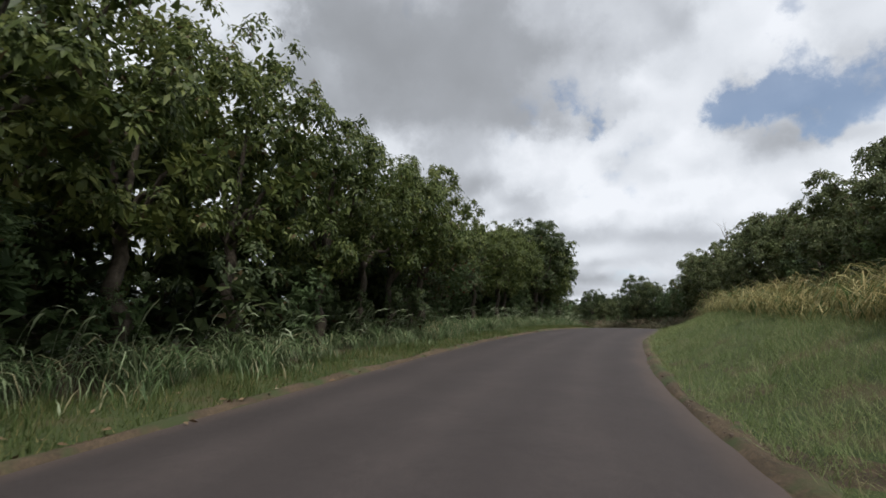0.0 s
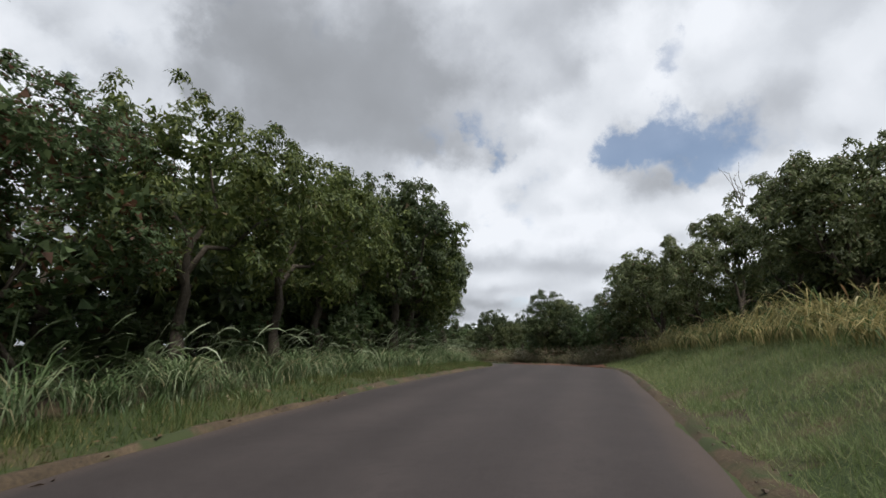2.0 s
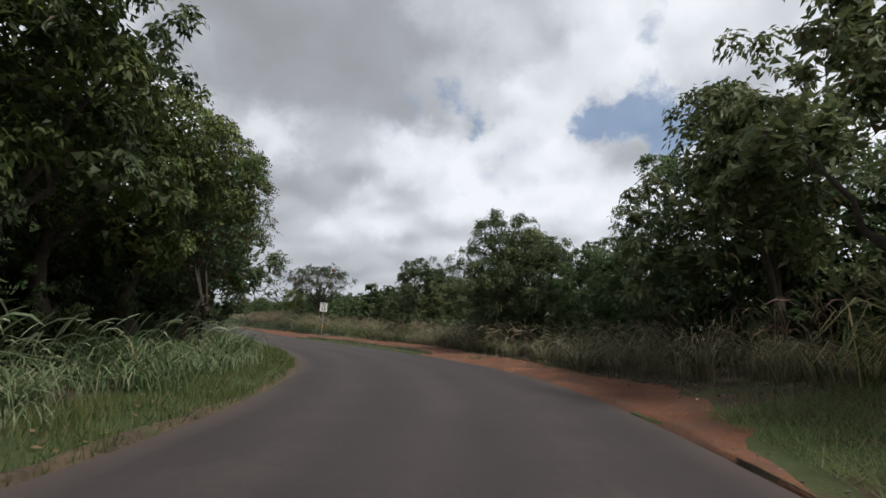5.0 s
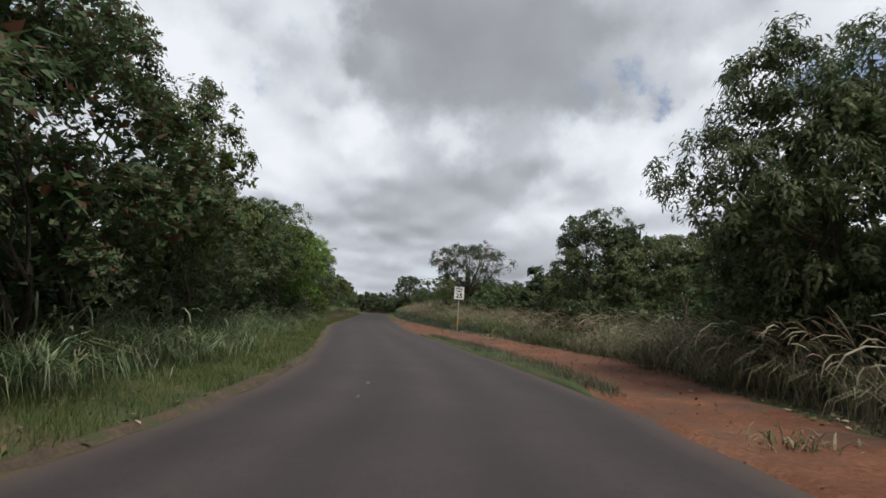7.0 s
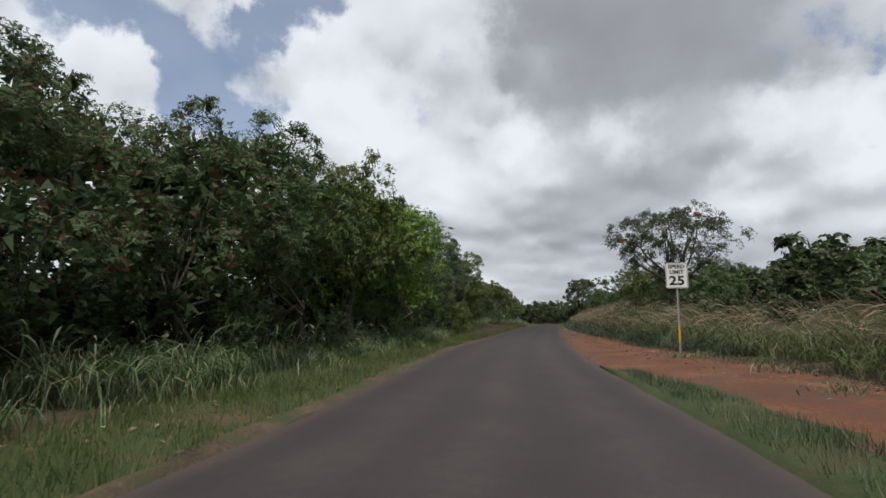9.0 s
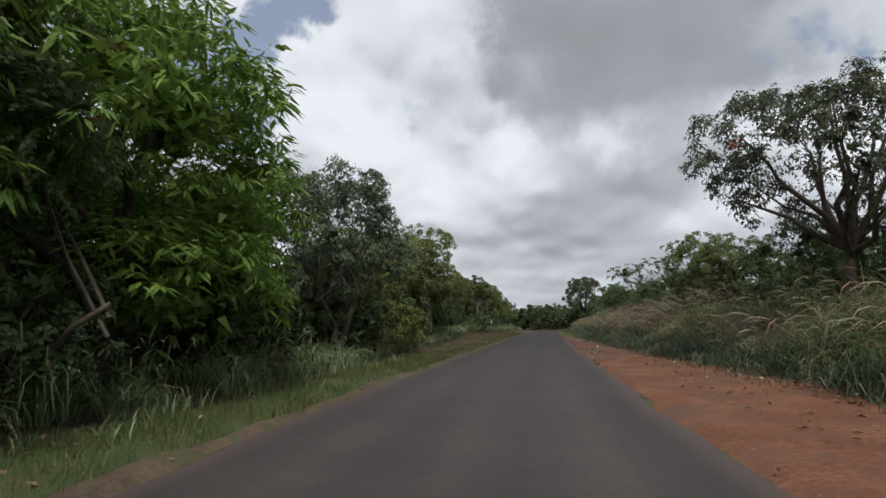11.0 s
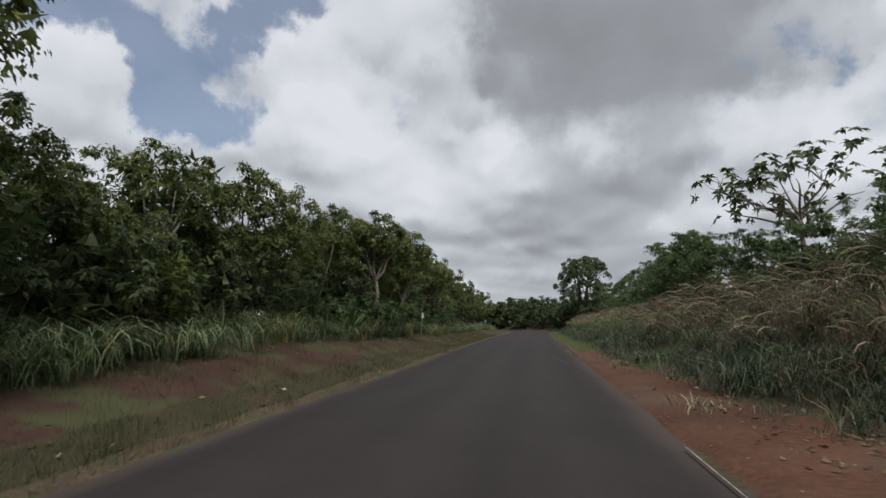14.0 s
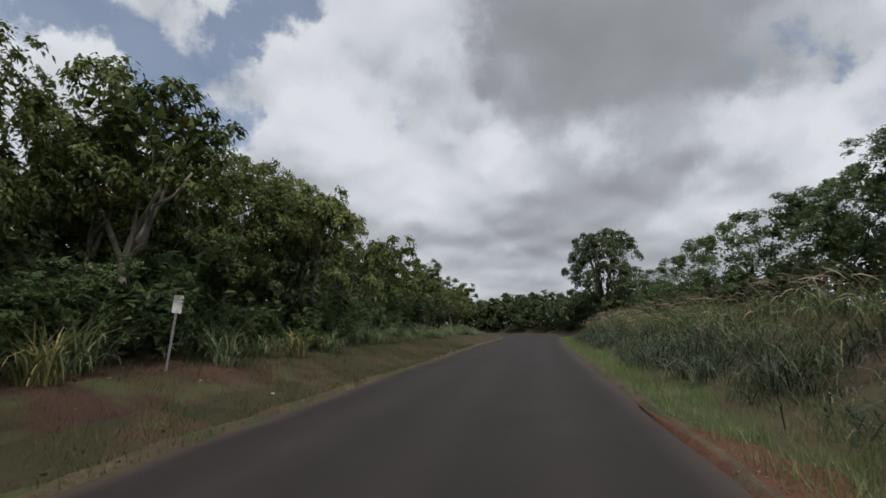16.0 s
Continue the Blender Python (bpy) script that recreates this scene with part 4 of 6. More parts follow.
FARWOOD = [proto(name="distant_tree", label="distant dark-green tree behind the field and road end", category="tree", group="distant trees", seed=161 + i,
                 height=6.0, crown_r=3.2, crown_base=-1.6, style="rosette", twigs=80, leaf=(0.50, 0.30), mat=LEAF_DARK, lobes=14, share=0.36, inner=400, fill=(0.8, 0.5), limbs=3) for i in range(2)]


def height_along(table, s):
    t = np.array(table, float)
    return float(np.interp(s, t[:, 0], t[:, 1]))


# wood along the left side: distance along, height of its edge
LEFT_H = [(-30, 7.6), (5, 7.5), (10, 7.8), (14, 7.5), (18, 7.4), (20.5, 6.6), (23, 5.9), (25, 6.0), (27, 6.5), (29, 6.4), (32, 7.0), (37, 8.2), (42, 8.7), (48, 8.1), (56, 7.4), (64, 7.8),
          (69, 7.5), (72, 6.0), (77, 5.8), (80, 6.3), (84, 7.2), (90, 7.7), (96, 7.6), (100, 6.8), (104, 6.5), (109, 6.2), (111.5, 5.2), (114, 6.4), (117, 7.2), (119, 7.7), (121.5, 7.8), (123.2, 5.8), (125.5, 4.3),
          (127.5, 4.9), (129, 6.0), (131, 6.7), (134, 5.4), (136, 5.7), (138.5, 6.5), (141, 6.5), (145, 6.1), (148, 5.9), (151, 6.5), (158, 6.7), (166, 6.9), (175, 6.3), (200, 6.2), (226, 6.2)]


def rise(s, o, top):
    """Height of a plant at (s, o) whose top shall stand so far above the road."""
    return top + float(line_z(s)) - float(place(s, o)[0][2])


def left_wood():
    s = -26.0
    while s < 222:
        h = height_along(LEFT_H, s)
        if s < 19.5 or 26.5 < s < 58:
            kinds = BROAD if W.random() < 0.75 else DARKT
        elif 19.5 <= s <= 26.5 or 71 < s < 83:
            kinds = PODDED
        elif 58 <= s <= 71:
            kinds = BROAD if W.random() < 0.6 else PODDED
        elif s < 94:
            kinds = FEATHER if W.random() < 0.45 else BROAD
        elif 89.5 <= s <= 108:
            s += 1.2
            kinds = None
        else:
            kinds = SUNNY if W.random() < (0.9 if s < 122 else 0.35) else BROAD
        if kinds:
            deep = -6.6 if 58 < s < 72 else -7.6 if 44 < s < 58 else -7.4 if s < 108 else -8.8
            o = deep + W.uniform(-0.5, 0.5)
            if s > 158 or s < 1:
                kinds = MID
            plant(W.choice(kinds), s, o, rise(s, o, h * W.uniform(0.90, 1.03)), W.uniform(0, 6.28), W.uniform(0.9, 1.08))
        s += W.uniform(2.5, 3.4) if s < 165 else W.uniform(3.6, 4.6)
    plant(BROAD[0], 19.4, -6.9, rise(19.4, -6.9, 7.5), 2.0, 0.95)
    for i in range(15):
        s, o = 3 + i * 3.8, -10.2 + 0.5 * math.sin(i * 2.3)
        plant(W.choice(MID), s, o, rise(s, o, height_along(LEFT_H, s) * W.uniform(0.9, 0.98)), W.uniform(0, 6.28), 1.05)
    # deeper rows
    s = -24.0
    while s < 222:
        h = height_along(LEFT_H, s)
        plant(W.choice(DEEP), s, W.uniform(-12.4, -11.0), rise(s, -11.5, h * W.uniform(0.9, 1.05)), W.uniform(0, 6.28), W.uniform(1.0, 1.15))
        s += W.uniform(3.6, 4.6)
    # shrubs under the wood's edge
    s = -12.0
    while s < 175:
        o = (-7.2 if s < 108 else -8.2) + W.uniform(-0.9, 0.7)
        plant(W.choice(SHRUB + FSHRUB), s, o, W.uniform(1.4, 2.4) * (1.0 if s < 108 else 1.15), W.uniform(0, 6.28), W.uniform(0.9, 1.2))
        s += W.uniform(2.2, 3.6) if s < 108 else W.uniform(1.5, 2.4)
    s = -12.0
    while s < 170:
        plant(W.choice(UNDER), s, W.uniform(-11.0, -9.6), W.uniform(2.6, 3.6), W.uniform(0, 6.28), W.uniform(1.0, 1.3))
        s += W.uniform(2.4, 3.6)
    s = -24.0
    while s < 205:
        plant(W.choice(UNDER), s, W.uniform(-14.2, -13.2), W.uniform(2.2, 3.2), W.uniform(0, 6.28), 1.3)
        s += W.uniform(3.6, 4.4)
    s = 116.0
    while s < 162:
        clear = 120 < s < 135.5
        plant(W.choice(SHRUB + FSHRUB * 3), s, W.uniform(-9.0, -8.2) if clear else W.uniform(-7.9, -7.1), W.uniform(0.9, 1.9), W.uniform(0, 6.28), W.uniform(0.9, 1.2))
        s += W.uniform(1.6, 2.6)
    s = 134.8
    while s < 164:
        plant(W.choice(FSHRUB), s, W.uniform(-7.5, -6.9), W.uniform(0.8, 1.5), W.uniform(0, 6.28), W.uniform(0.9, 1.3))
        s += W.uniform(1.3, 2.1)
    for s, o, h in ((139.7, -6.5, 1.5), (140.9, -6.7, 1.2), (146.0, -7.0, 1.6), (147.5, -7.0, 1.5), (149.6, -6.9, 1.2), (153.6, -6.9, 1.0), (156.2, -6.9, 1.1)):
        plant(W.choice(FSHRUB), s, o, h, W.uniform(0, 6.28), 1.15)
    # slender trunks at the edge of the later wood
    for s, o, h in ((109.5, -8.6, 5.0), (117.5, -8.6, 6.2), (121.2, -8.3, 6.6), (128.2, -8.4, 6.0), (131.0, -8.6, 5.4), (137.5, -8.7, 5.8), (141.0, -8.2, 6.2),
                    (146.6, -8.2, 5.6), (149.0, -8.4, 5.4), (151.6, -8.6, 5.8), (154.6, -7.8, 6.0), (163, -7.8, 5.9), (174, -7.8, 5.9)):
        plant(W.choice(TALL), s, o, rise(s, o, h), W.uniform(0, 6.28), W.uniform(0.9, 1.1))
    plant(YSHRUB[0], 111.7, -6.4, 2.5, 0.4, 1.1)
    plant(YSHRUB[0], 114.0, -7.2, 1.9, 2.4, 1.1)
    plant(YSHRUB[0], 127.6, -7.9, 2.3, 1.4, 0.9)


def right_wood():
    # on the bank before the bend
    for s, o, h, k in ((-8, 9.6, 5.2, 0), (-3, 9.4, 5.0, 1), (3, 9.4, 4.8, 2), (8, 9.2, 4.6, 0), (13, 9.0, 4.7, 1), (17.5, 8.8, 4.9, 2), (22, 8.7, 4.7, 0), (26.5, 8.5, 4.2, 1), (30.5, 8.6, 4.6, 2),
                       (34.4, 8.2, 5.7, 0), (38.5, 8.2, 6.0, 1), (43.0, 7.8, 6.3, 2), (46.8, 7.6, 6.6, 0), (50.3, 7.0, 6.9, 1), (53.8, 7.8, 7.8, 2)):
        plant(UMBRELLA[k], s, o, h, W.uniform(0, 6.28), W.uniform(0.95, 1.15))
    for s in range(-10, 52, 5):
        plant(W.choice(DEEP), s, W.uniform(12.5, 14.5), W.uniform(4.6, 6), W.uniform(0, 6.28), 1.2)
    for i in range(24):
        s = 2.4 * i - 2
        plant(W.choice(DEEP), s, W.uniform(10.6, 11.6), W.uniform(3.6, 4.2) + 0.8 * (s > 33), W.uniform(0, 6.28), 1.25)
    for s in range(0, 54, 2):
        plant(W.choice(FSHRUB + SHRUB), s, W.uniform(8.2, 9.4), W.uniform(1.8, 2.7), W.uniform(0, 6.28), 1.1)
    # outside of the bend
    for kinds, s, o, h in ((FEATHER, 56.2, 8.5, 7.7), (FEATHER, 54.6, 10.0, 8.2), (FEATHER, 58.6, 7.8, 4.7), (FEATHER, 60.4, 7.6, 4.6), (FEATHER, 59.5, 10, 4.5),
                           (HIGHT, 65.0, 6.2, 6.7), (HIGHT, 62.9, 7.4, 5.1), (HIGHT, 67.2, 7.6, 5.0), (DARKT, 69.8, 9.2, 4.6), (DARKT, 66.0, 9.6, 6.0), (DEEP, 58, 12.5, 6), (DEEP, 62, 12.8, 5), (DEEP, 66, 12.5, 5), (DEEP, 70, 13, 4.6), (DEEP, 75, 14, 4.6), (DARKT, 62.0, 9.6, 5.2), (FEATHER, 67.5, 9.0, 4.4), (UMBRELLA, 69.5, 10.0, 4.6),
                           (DARKT, 77.6, 8.4, 5.9), (DARKT, 80.6, 9.2, 4.7), (UMBRELLA, 83.6, 9.8, 4.0), (UMBRELLA, 75.4, 9.4, 4.6), (DARKT, 77.0, 10.0, 5.4), (DARKT, 80.0, 11.0, 4.9), (DARKT, 74.0, 11.5, 5.0), (UMBRELLA, 72.8, 9.4, 4.4)):
        plant(W.choice(kinds), s, o, h, W.uniform(0, 6.28), W.uniform(0.9, 1.05) * (0.92 if kinds is HIGHT else 1.0))
    for s, o in ((64.4, 6.5), (65.9, 6.6), (62.0, 7.2), (63.8, 7.0), (65.4, 7.0), (67.0, 7.3), (77.6, 7.6), (79.6, 7.7)):
        plant(W.choice(SHRUB), s, o, W.uniform(1.7, 2.3), W.uniform(0, 6.28), 1.1)
    for s, o in ((54.6, 9.6), (56.4, 9.9), (58.2, 9.6), (60.0, 10.2), (52.6, 9.4)):
        plant(W.choice(UNDER), s, o, W.uniform(2.4, 3.0), W.uniform(0, 6.28), 1.1)
    for s in (54, 57, 60, 63, 66, 69, 72, 75):
        plant(W.choice(SHRUB + FSHRUB), s, W.uniform(7.4, 8.2), W.uniform(1.7, 2.4), W.uniform(0, 6.28), 1.1)
    # far edge of the field
    for i in range(46):
        x, y = 46 - 0.55 * i + 4 * math.sin(i * 1.3), 52 + i * 2.6
        ob, h = W.choice(FARWOOD)
        k = W.uniform(4.0, 5.6) / h
        z = float(settle_on_ground(np.array([[x, y, 0.0]]))[0])
        copy_thing(ob, Matrix.LocRotScale(Vector((x, y, z)), Euler((0, 0, W.uniform(0, 6.28))), (k * 1.2, k * 1.2, k)))
    for i in range(16):
        s = 82 + i * 3.1
        plant(W.choice(FAR_FEATHER + FARWOOD), s, 17.5 + 4 * math.sin(i * 1.7) + W.uniform(-1, 1), W.uniform(3.0, 4.9), W.uniform(0, 6.28), W.uniform(1.0, 1.3))
    # low growth round the tulip tree and after it
    for kinds, s, o, h in ((SHRUB, 94.5, 8.0, 1.8), (FSHRUB, 97.5, 8.2, 2.2), (FEATHER, 99.5, 9.5, 3.0), (FEATHER, 103.0, 9.8, 3.2), (FEATHER, 106.0, 8.6, 3.0), (FEATHER, 109.5, 8.4, 3.0),
                           (BROAD, 113.5, 7.7, 3.2), (BROAD, 116.6, 7.6, 4.3), (BROAD, 115.0, 8.6, 4.0), (FEATHER, 119.0, 7.8, 2.6), (FEATHER, 122.5, 7.6, 2.7), (FEATHER, 126.0, 7.4, 2.8),
                           (FEATHER, 129.5, 7.4, 2.8), (FEATHER, 133.0, 7.4, 2.8), (FEATHER, 136.5, 7.6, 2.9), (FEATHER, 139.8, 7.1, 3.5), (FEATHER, 142.4, 6.9, 4.0),
                           (FEATHER, 145.0, 7.1, 4.0), (FEATHER, 147.4, 7.6, 3.8), (FEATHER, 149.5, 7.4, 3.5), (FEATHER, 151.8, 7.6, 3.6), (FEATHER, 124.6, 6.9, 2.5), (FEATHER, 127.6, 6.8, 2.5), (FEATHER, 155.0, 7.8, 3.7), (FAR_FEATHER, 159.0, 7.8, 3.6), (FAR_FEATHER, 163.5, 7.8, 3.4),
                           (FAR_FEATHER, 168.0, 7.8, 3.2), (FAR_FEATHER, 173.0, 8.0, 3.2), (FAR_FEATHER, 178.0, 8.2, 3.4), (FAR_FEATHER, 184, 8.4, 3.2), (FAR_FEATHER, 190, 9, 3.2), (FAR_FEATHER, 196, 8, 3.2)):
        plant(W.choice(kinds), s, o, h, W.uniform(0, 6.28), W.uniform(1.0, 1.2))
    for i in range(20):
        plant(W.choice(DEEP), 96 + i * 5.2, W.uniform(10.5, 12), W.uniform(2.3, 3.0), W.uniform(0, 6.28), 1.3)
    for i in range(46):
        plant(W.choice(UNDER), -10 + i * 4.4, W.uniform(10.4, 11.6) if i < 14 or i > 24 else W.uniform(14, 16), W.uniform(2.0, 2.8), W.uniform(0, 6.28), 1.2)
    # dark wood where the road turns away
    for i in range(22):
        a = spot(194 + i * 1.7, 4.6 + 1.2 * math.sin(i * 1.9))
        x, y = a.x, a.y
        ob, h = W.choice(FARWOOD)
        k = W.uniform(3.0, 4.0) / h
        z = float(settle_on_ground(np.array([[x, y, 0.0]]))[0])
        copy_thing(ob, Matrix.LocRotScale(Vector((x, y, z)), Euler((0, 0, W.uniform(0, 6.28))), (k * 1.2, k * 1.2, k)))
    for i in range(44):
        a = (i % 30) / 29
        x, y = -50 + 62 * a, (217 if i < 30 else 224) + 2 * math.sin(i * 2.1) - 5 * a
        ob, h = W.choice(FARWOOD)
        k = W.uniform(4.2, 5.6) / h
        z = float(settle_on_ground(np.array([[x, y, 0.0]]))[0])
        copy_thing(ob, Matrix.LocRotScale(Vector((x, y, z - 0.1)), Euler((0, 0, W.uniform(0, 6.28))), (k * 1.1, k * 1.1, k)))


left_wood()
right_wood()


def single_trees():
    # big drooping tree over the verge
    a = tree("drooping_tree", "large bright-green tree with hanging tassels of long leaves", "tree", "", 201, 7.9, 3.6, 0.3, "droop", 3000, (0.25, 0.060), LEAF_BRIGHT,
             trunk_r=0.22, lobes=34, share=0.30, inner=5000, limbs=8, fill=(0.34, 0.15))
    a.matrix_basis = Matrix.LocRotScale(spot(96.6, -8.2), Euler((0, 0, 0.4)), (1.2, 1.2, 0.93))
    b = tree("drooping_tree", "bright-green tree with hanging tassels of long leaves", "tree", "", 202, 7.4, 2.9, 0.3, "droop", 1700, (0.25, 0.060), LEAF_BRIGHT,
             trunk_r=0.20, lobes=22, share=0.30, inner=3000, limbs=7)
    b.matrix_basis = pose(*spot(91.8, -7.9), 0, 0, 70)
    b2 = tree("drooping_tree", "lower bright-green tree with hanging tassels of leaves", "tree", "", 212, 5.6, 2.5, -0.2, "droop", 1500, (0.25, 0.060), LEAF_BRIGHT,
              trunk_r=0.15, lobes=20, share=0.30, inner=2000, limbs=6, fill=(0.44, 0.22))
    b2.matrix_basis = pose(*spot(100.4, -8.8), 0, 0, 250)
    c = tree("grey_leaf_tree", "open grey-green tree with a forked leaning trunk", "tree", "", 203, 7.0, 3.0, 1.2, "rosette", 4200, (0.13, 0.058), LEAF_GREY,
             trunk_r=0.17, lobes=26, share=0.26, inner=300, limbs=10, stems=2)
    c.matrix_basis = pose(*spot(105.4, -7.0), 0, 0, 30)
    d = tree("grey_leaf_tree", "small grey-green tree behind the verge grass", "tree", "", 204, 5.2, 2.0, 1.3, "rosette", 1800, (0.13, 0.055), LEAF_GREY,
             trunk_r=0.12, lobes=10, share=0.34, inner=60, limbs=8, stems=2)
    d.matrix_basis = pose(*spot(108.0, -8.6), 0, 0, 130)
    d2 = tree("grey_leaf_tree", "grey-green tree beside the drooping tree", "tree", "", 214, 6.5, 2.5, 0.7, "rosette", 2700, (0.13, 0.058), LEAF_GREY,
              trunk_r=0.14, lobes=22, share=0.28, inner=300, limbs=8, stems=2)
    d2.matrix_basis = pose(*spot(102.4, -8.3), 0, 0, 210)
    # African tulip tree on the bank
    e = tree("tulip_tree", "spreading tulip tree with thin foliage and orange flowers", "tree", "", 205, 6.1, 4.3, 1.5, "rosette", 4600, (0.125, 0.050), LEAF_TULIP,
             trunk_r=0.17, lobes=30, share=0.22, inner=900, fill=(0.16, 0.08), limbs=18, fork=0.05, flat=0.7)
    e.matrix_basis = pose(*spot(103.2, 7.9), 0, 0, 15)
    rng = np.random.default_rng(9)
    for i in range(3):
        w = rng.uniform(0, 6.28)
        r = rng.uniform(1.0, 3.4)
        q = np.array([math.cos(w) * r, math.sin(w) * r, 6.0 - 0.16 * r * r + rng.uniform(-0.3, 0.1)])
        n = 26
        at_ = q + rng.normal(0, 0.07, (n, 3))
        soup = Soup()
        soup.add(*leaves(rng, at_, rng.normal(0, 1, (n, 3)) + np.array([0, 0, 0.8]), 0.13, 0.08))
        soup.build("flower_cluster", FLOWER, e, "orange flower cluster")
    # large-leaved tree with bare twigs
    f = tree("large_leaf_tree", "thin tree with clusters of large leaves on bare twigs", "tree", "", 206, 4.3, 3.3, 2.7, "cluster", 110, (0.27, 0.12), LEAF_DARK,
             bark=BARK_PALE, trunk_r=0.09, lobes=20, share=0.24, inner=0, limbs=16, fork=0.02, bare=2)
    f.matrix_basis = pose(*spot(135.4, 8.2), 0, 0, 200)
    # lone tree by the far end
    g = tree("lone_tree", "tall lone dark tree with a layered open crown", "tree", "", 207, 9.8, 3.9, -1.6, "rosette", 2600, (0.27, 0.13), LEAF_DARK,
             trunk_r=0.3, lobes=30, share=0.27, inner=1600, limbs=14, flat=1.1)
    g.matrix_basis = pose(*spot(189, 5.9), 0, 0, 80)
    # pale trunks that show at the wood's edge
    for seed, s, o, hh, cr, cb, tr, turn in ((221, 122.5, -7.8, 7.6, 2.6, 2.9, 0.20, 20), (224, 154.6, -7.2, 5.0, 1.8, 2.7, 0.11, 140)):
        m = tree("pale_trunk_tree", "pale forked trunk carrying an open green crown", "tree", "pale trunks at the wood's edge", seed, hh, cr, cb, "rosette", 1500, (0.14, 0.068), LEAF_SUNNY,
                 bark=BARK_PALE, trunk_r=tr, lobes=13, share=0.33, inner=200, fork=0.12, limbs=6)
        m.matrix_basis = pose(*spot(s, o), 0, 0, turn)
    y = tree("forked_tree", "pale Y-shaped trunk with long bare arms under a green crown", "tree", "pale trunks at the wood's edge", 223, 5.1, 2.2, 2.5, "rosette", 1400, (0.14, 0.065), LEAF_BROAD,
             bark=BARK_PALE, trunk_r=0.10, lobes=14, share=0.34, inner=300, fork=-0.62, limbs=2, arms=((-1.0, -0.45, 2.5), (1.1, 0.5, 1.7), (0.3, 0.9, 2.4)))
    y.matrix_basis = pose(*spot(146.9, -7.5), 0, 0, 0)
    w = tree("forked_tree", "tall pale trunk forking high into two bare arms", "tree", "pale trunks at the wood's edge", 222, 4.6, 1.8, 3.0, "rosette", 1200, (0.14, 0.065), LEAF_BROAD,
             bark=BARK_PALE, trunk_r=0.10, lobes=13, share=0.34, inner=200, fork=-0.64, limbs=2, arms=((-0.75, -0.3, 1.7), (0.95, 0.4, 1.6), (0.2, 0.7, 1.9)))
    w.matrix_basis = pose(*spot(140.1, -6.9), 0, 0, 0)
    # bare branches over the tree at the bend
    h = tree("dead_topped_tree", "dark roadside tree with dead grey twigs on top", "tree", "", 208, 5.5, 2.6, 0.8, "rosette", 2400, (0.13, 0.062), LEAF_OLIVE,
             trunk_r=0.16, lobes=13, share=0.33, inner=380, limbs=8, bare=3)
    h.matrix_basis = pose(*spot(64.3, 7.7), 0, 0, 10)
    k = tree("dead_topped_tree", "green bank tree with bare grey twigs on top", "tree", "", 209, 5.3, 2.3, 0.9, "rosette", 1800, (0.135, 0.062), LEAF_OLIVE,
             trunk_r=0.13, lobes=12, share=0.33, inner=240, limbs=8, bare=4)
    k.matrix_basis = pose(*spot(35.8, 7.9), 0, 0, 120)


single_trees()
for ob in PROTOTYPES:
    for o_ in (*ob.children_recursive, ob):
        bpy.data.objects.remove(o_)


# ---------------------------------------------------------------- grasses
def tall_grass(name, label, area, per_m2, blades_each, height, mat, seed, width=0.022, lean=0.45, wind=(0, 0), spread=0.22, segs=4, min_o=None):
    """Clumps of arching blades over a patch: area rows are s, inner offset, outer offset."""
    rng = np.random.default_rng(seed)
    A = np.array(area, float)
    s0, s1 = A[0, 0], A[-1, 0]
    span = np.abs(np.interp(np.linspace(s0, s1, 50), A[:, 0], A[:, 2] - A[:, 1])).mean()
    n = int((s1 - s0) * span * per_m2)
    s = rng.uniform(s0, s1, n)
    u = rng.random(n)
    o = np.interp(s, A[:, 0], A[:, 1]) * (1 - u) + np.interp(s, A[:, 0], A[:, 2]) * u
    o = o + rng.normal(0, 0.22, n)
    patch = np.clip(0.5 + 0.45 * np.sin(s * 0.9 + seed) * np.sin(o * 1.3 + s * 0.37) + 0.3 * np.sin(s * 2.3 + o * 1.1 + seed), 0, 1)
    keep = rng.random(n) < 0.45 + 0.55 * patch
    s, o, patch = s[keep], o[keep], patch[keep]
    n = len(s)
    c = place(s, o)
    hh = rng.uniform(height[0], height[1], n) * (0.52 + 0.62 * patch)
    k = blades_each
    base = np.repeat(c, k, 0) + np.concatenate([rng.normal(0, spread, (n * k, 2)), np.zeros((n * k, 1))], 1)
    hgt = np.repeat(hh, k) * rng.uniform(0.55, 1.08, n * k)
    ang = rng.uniform(0, 2 * math.pi, n * k)
    mag = hgt * lean * rng.uniform(0.65, 1.5, n * k)
    ln = np.stack([np.cos(ang) * mag, np.sin(ang) * mag], 1) + np.array(wind) * hgt[:, None]
    v, f = blades(rng, base, hgt, np.full(n * k, width) * rng.uniform(0.7, 1.4, n * k), ln, segs)
    ob = mesh_object(name, v, f, mat)
    return tagged(ob, label, "grass", kind="stuff")


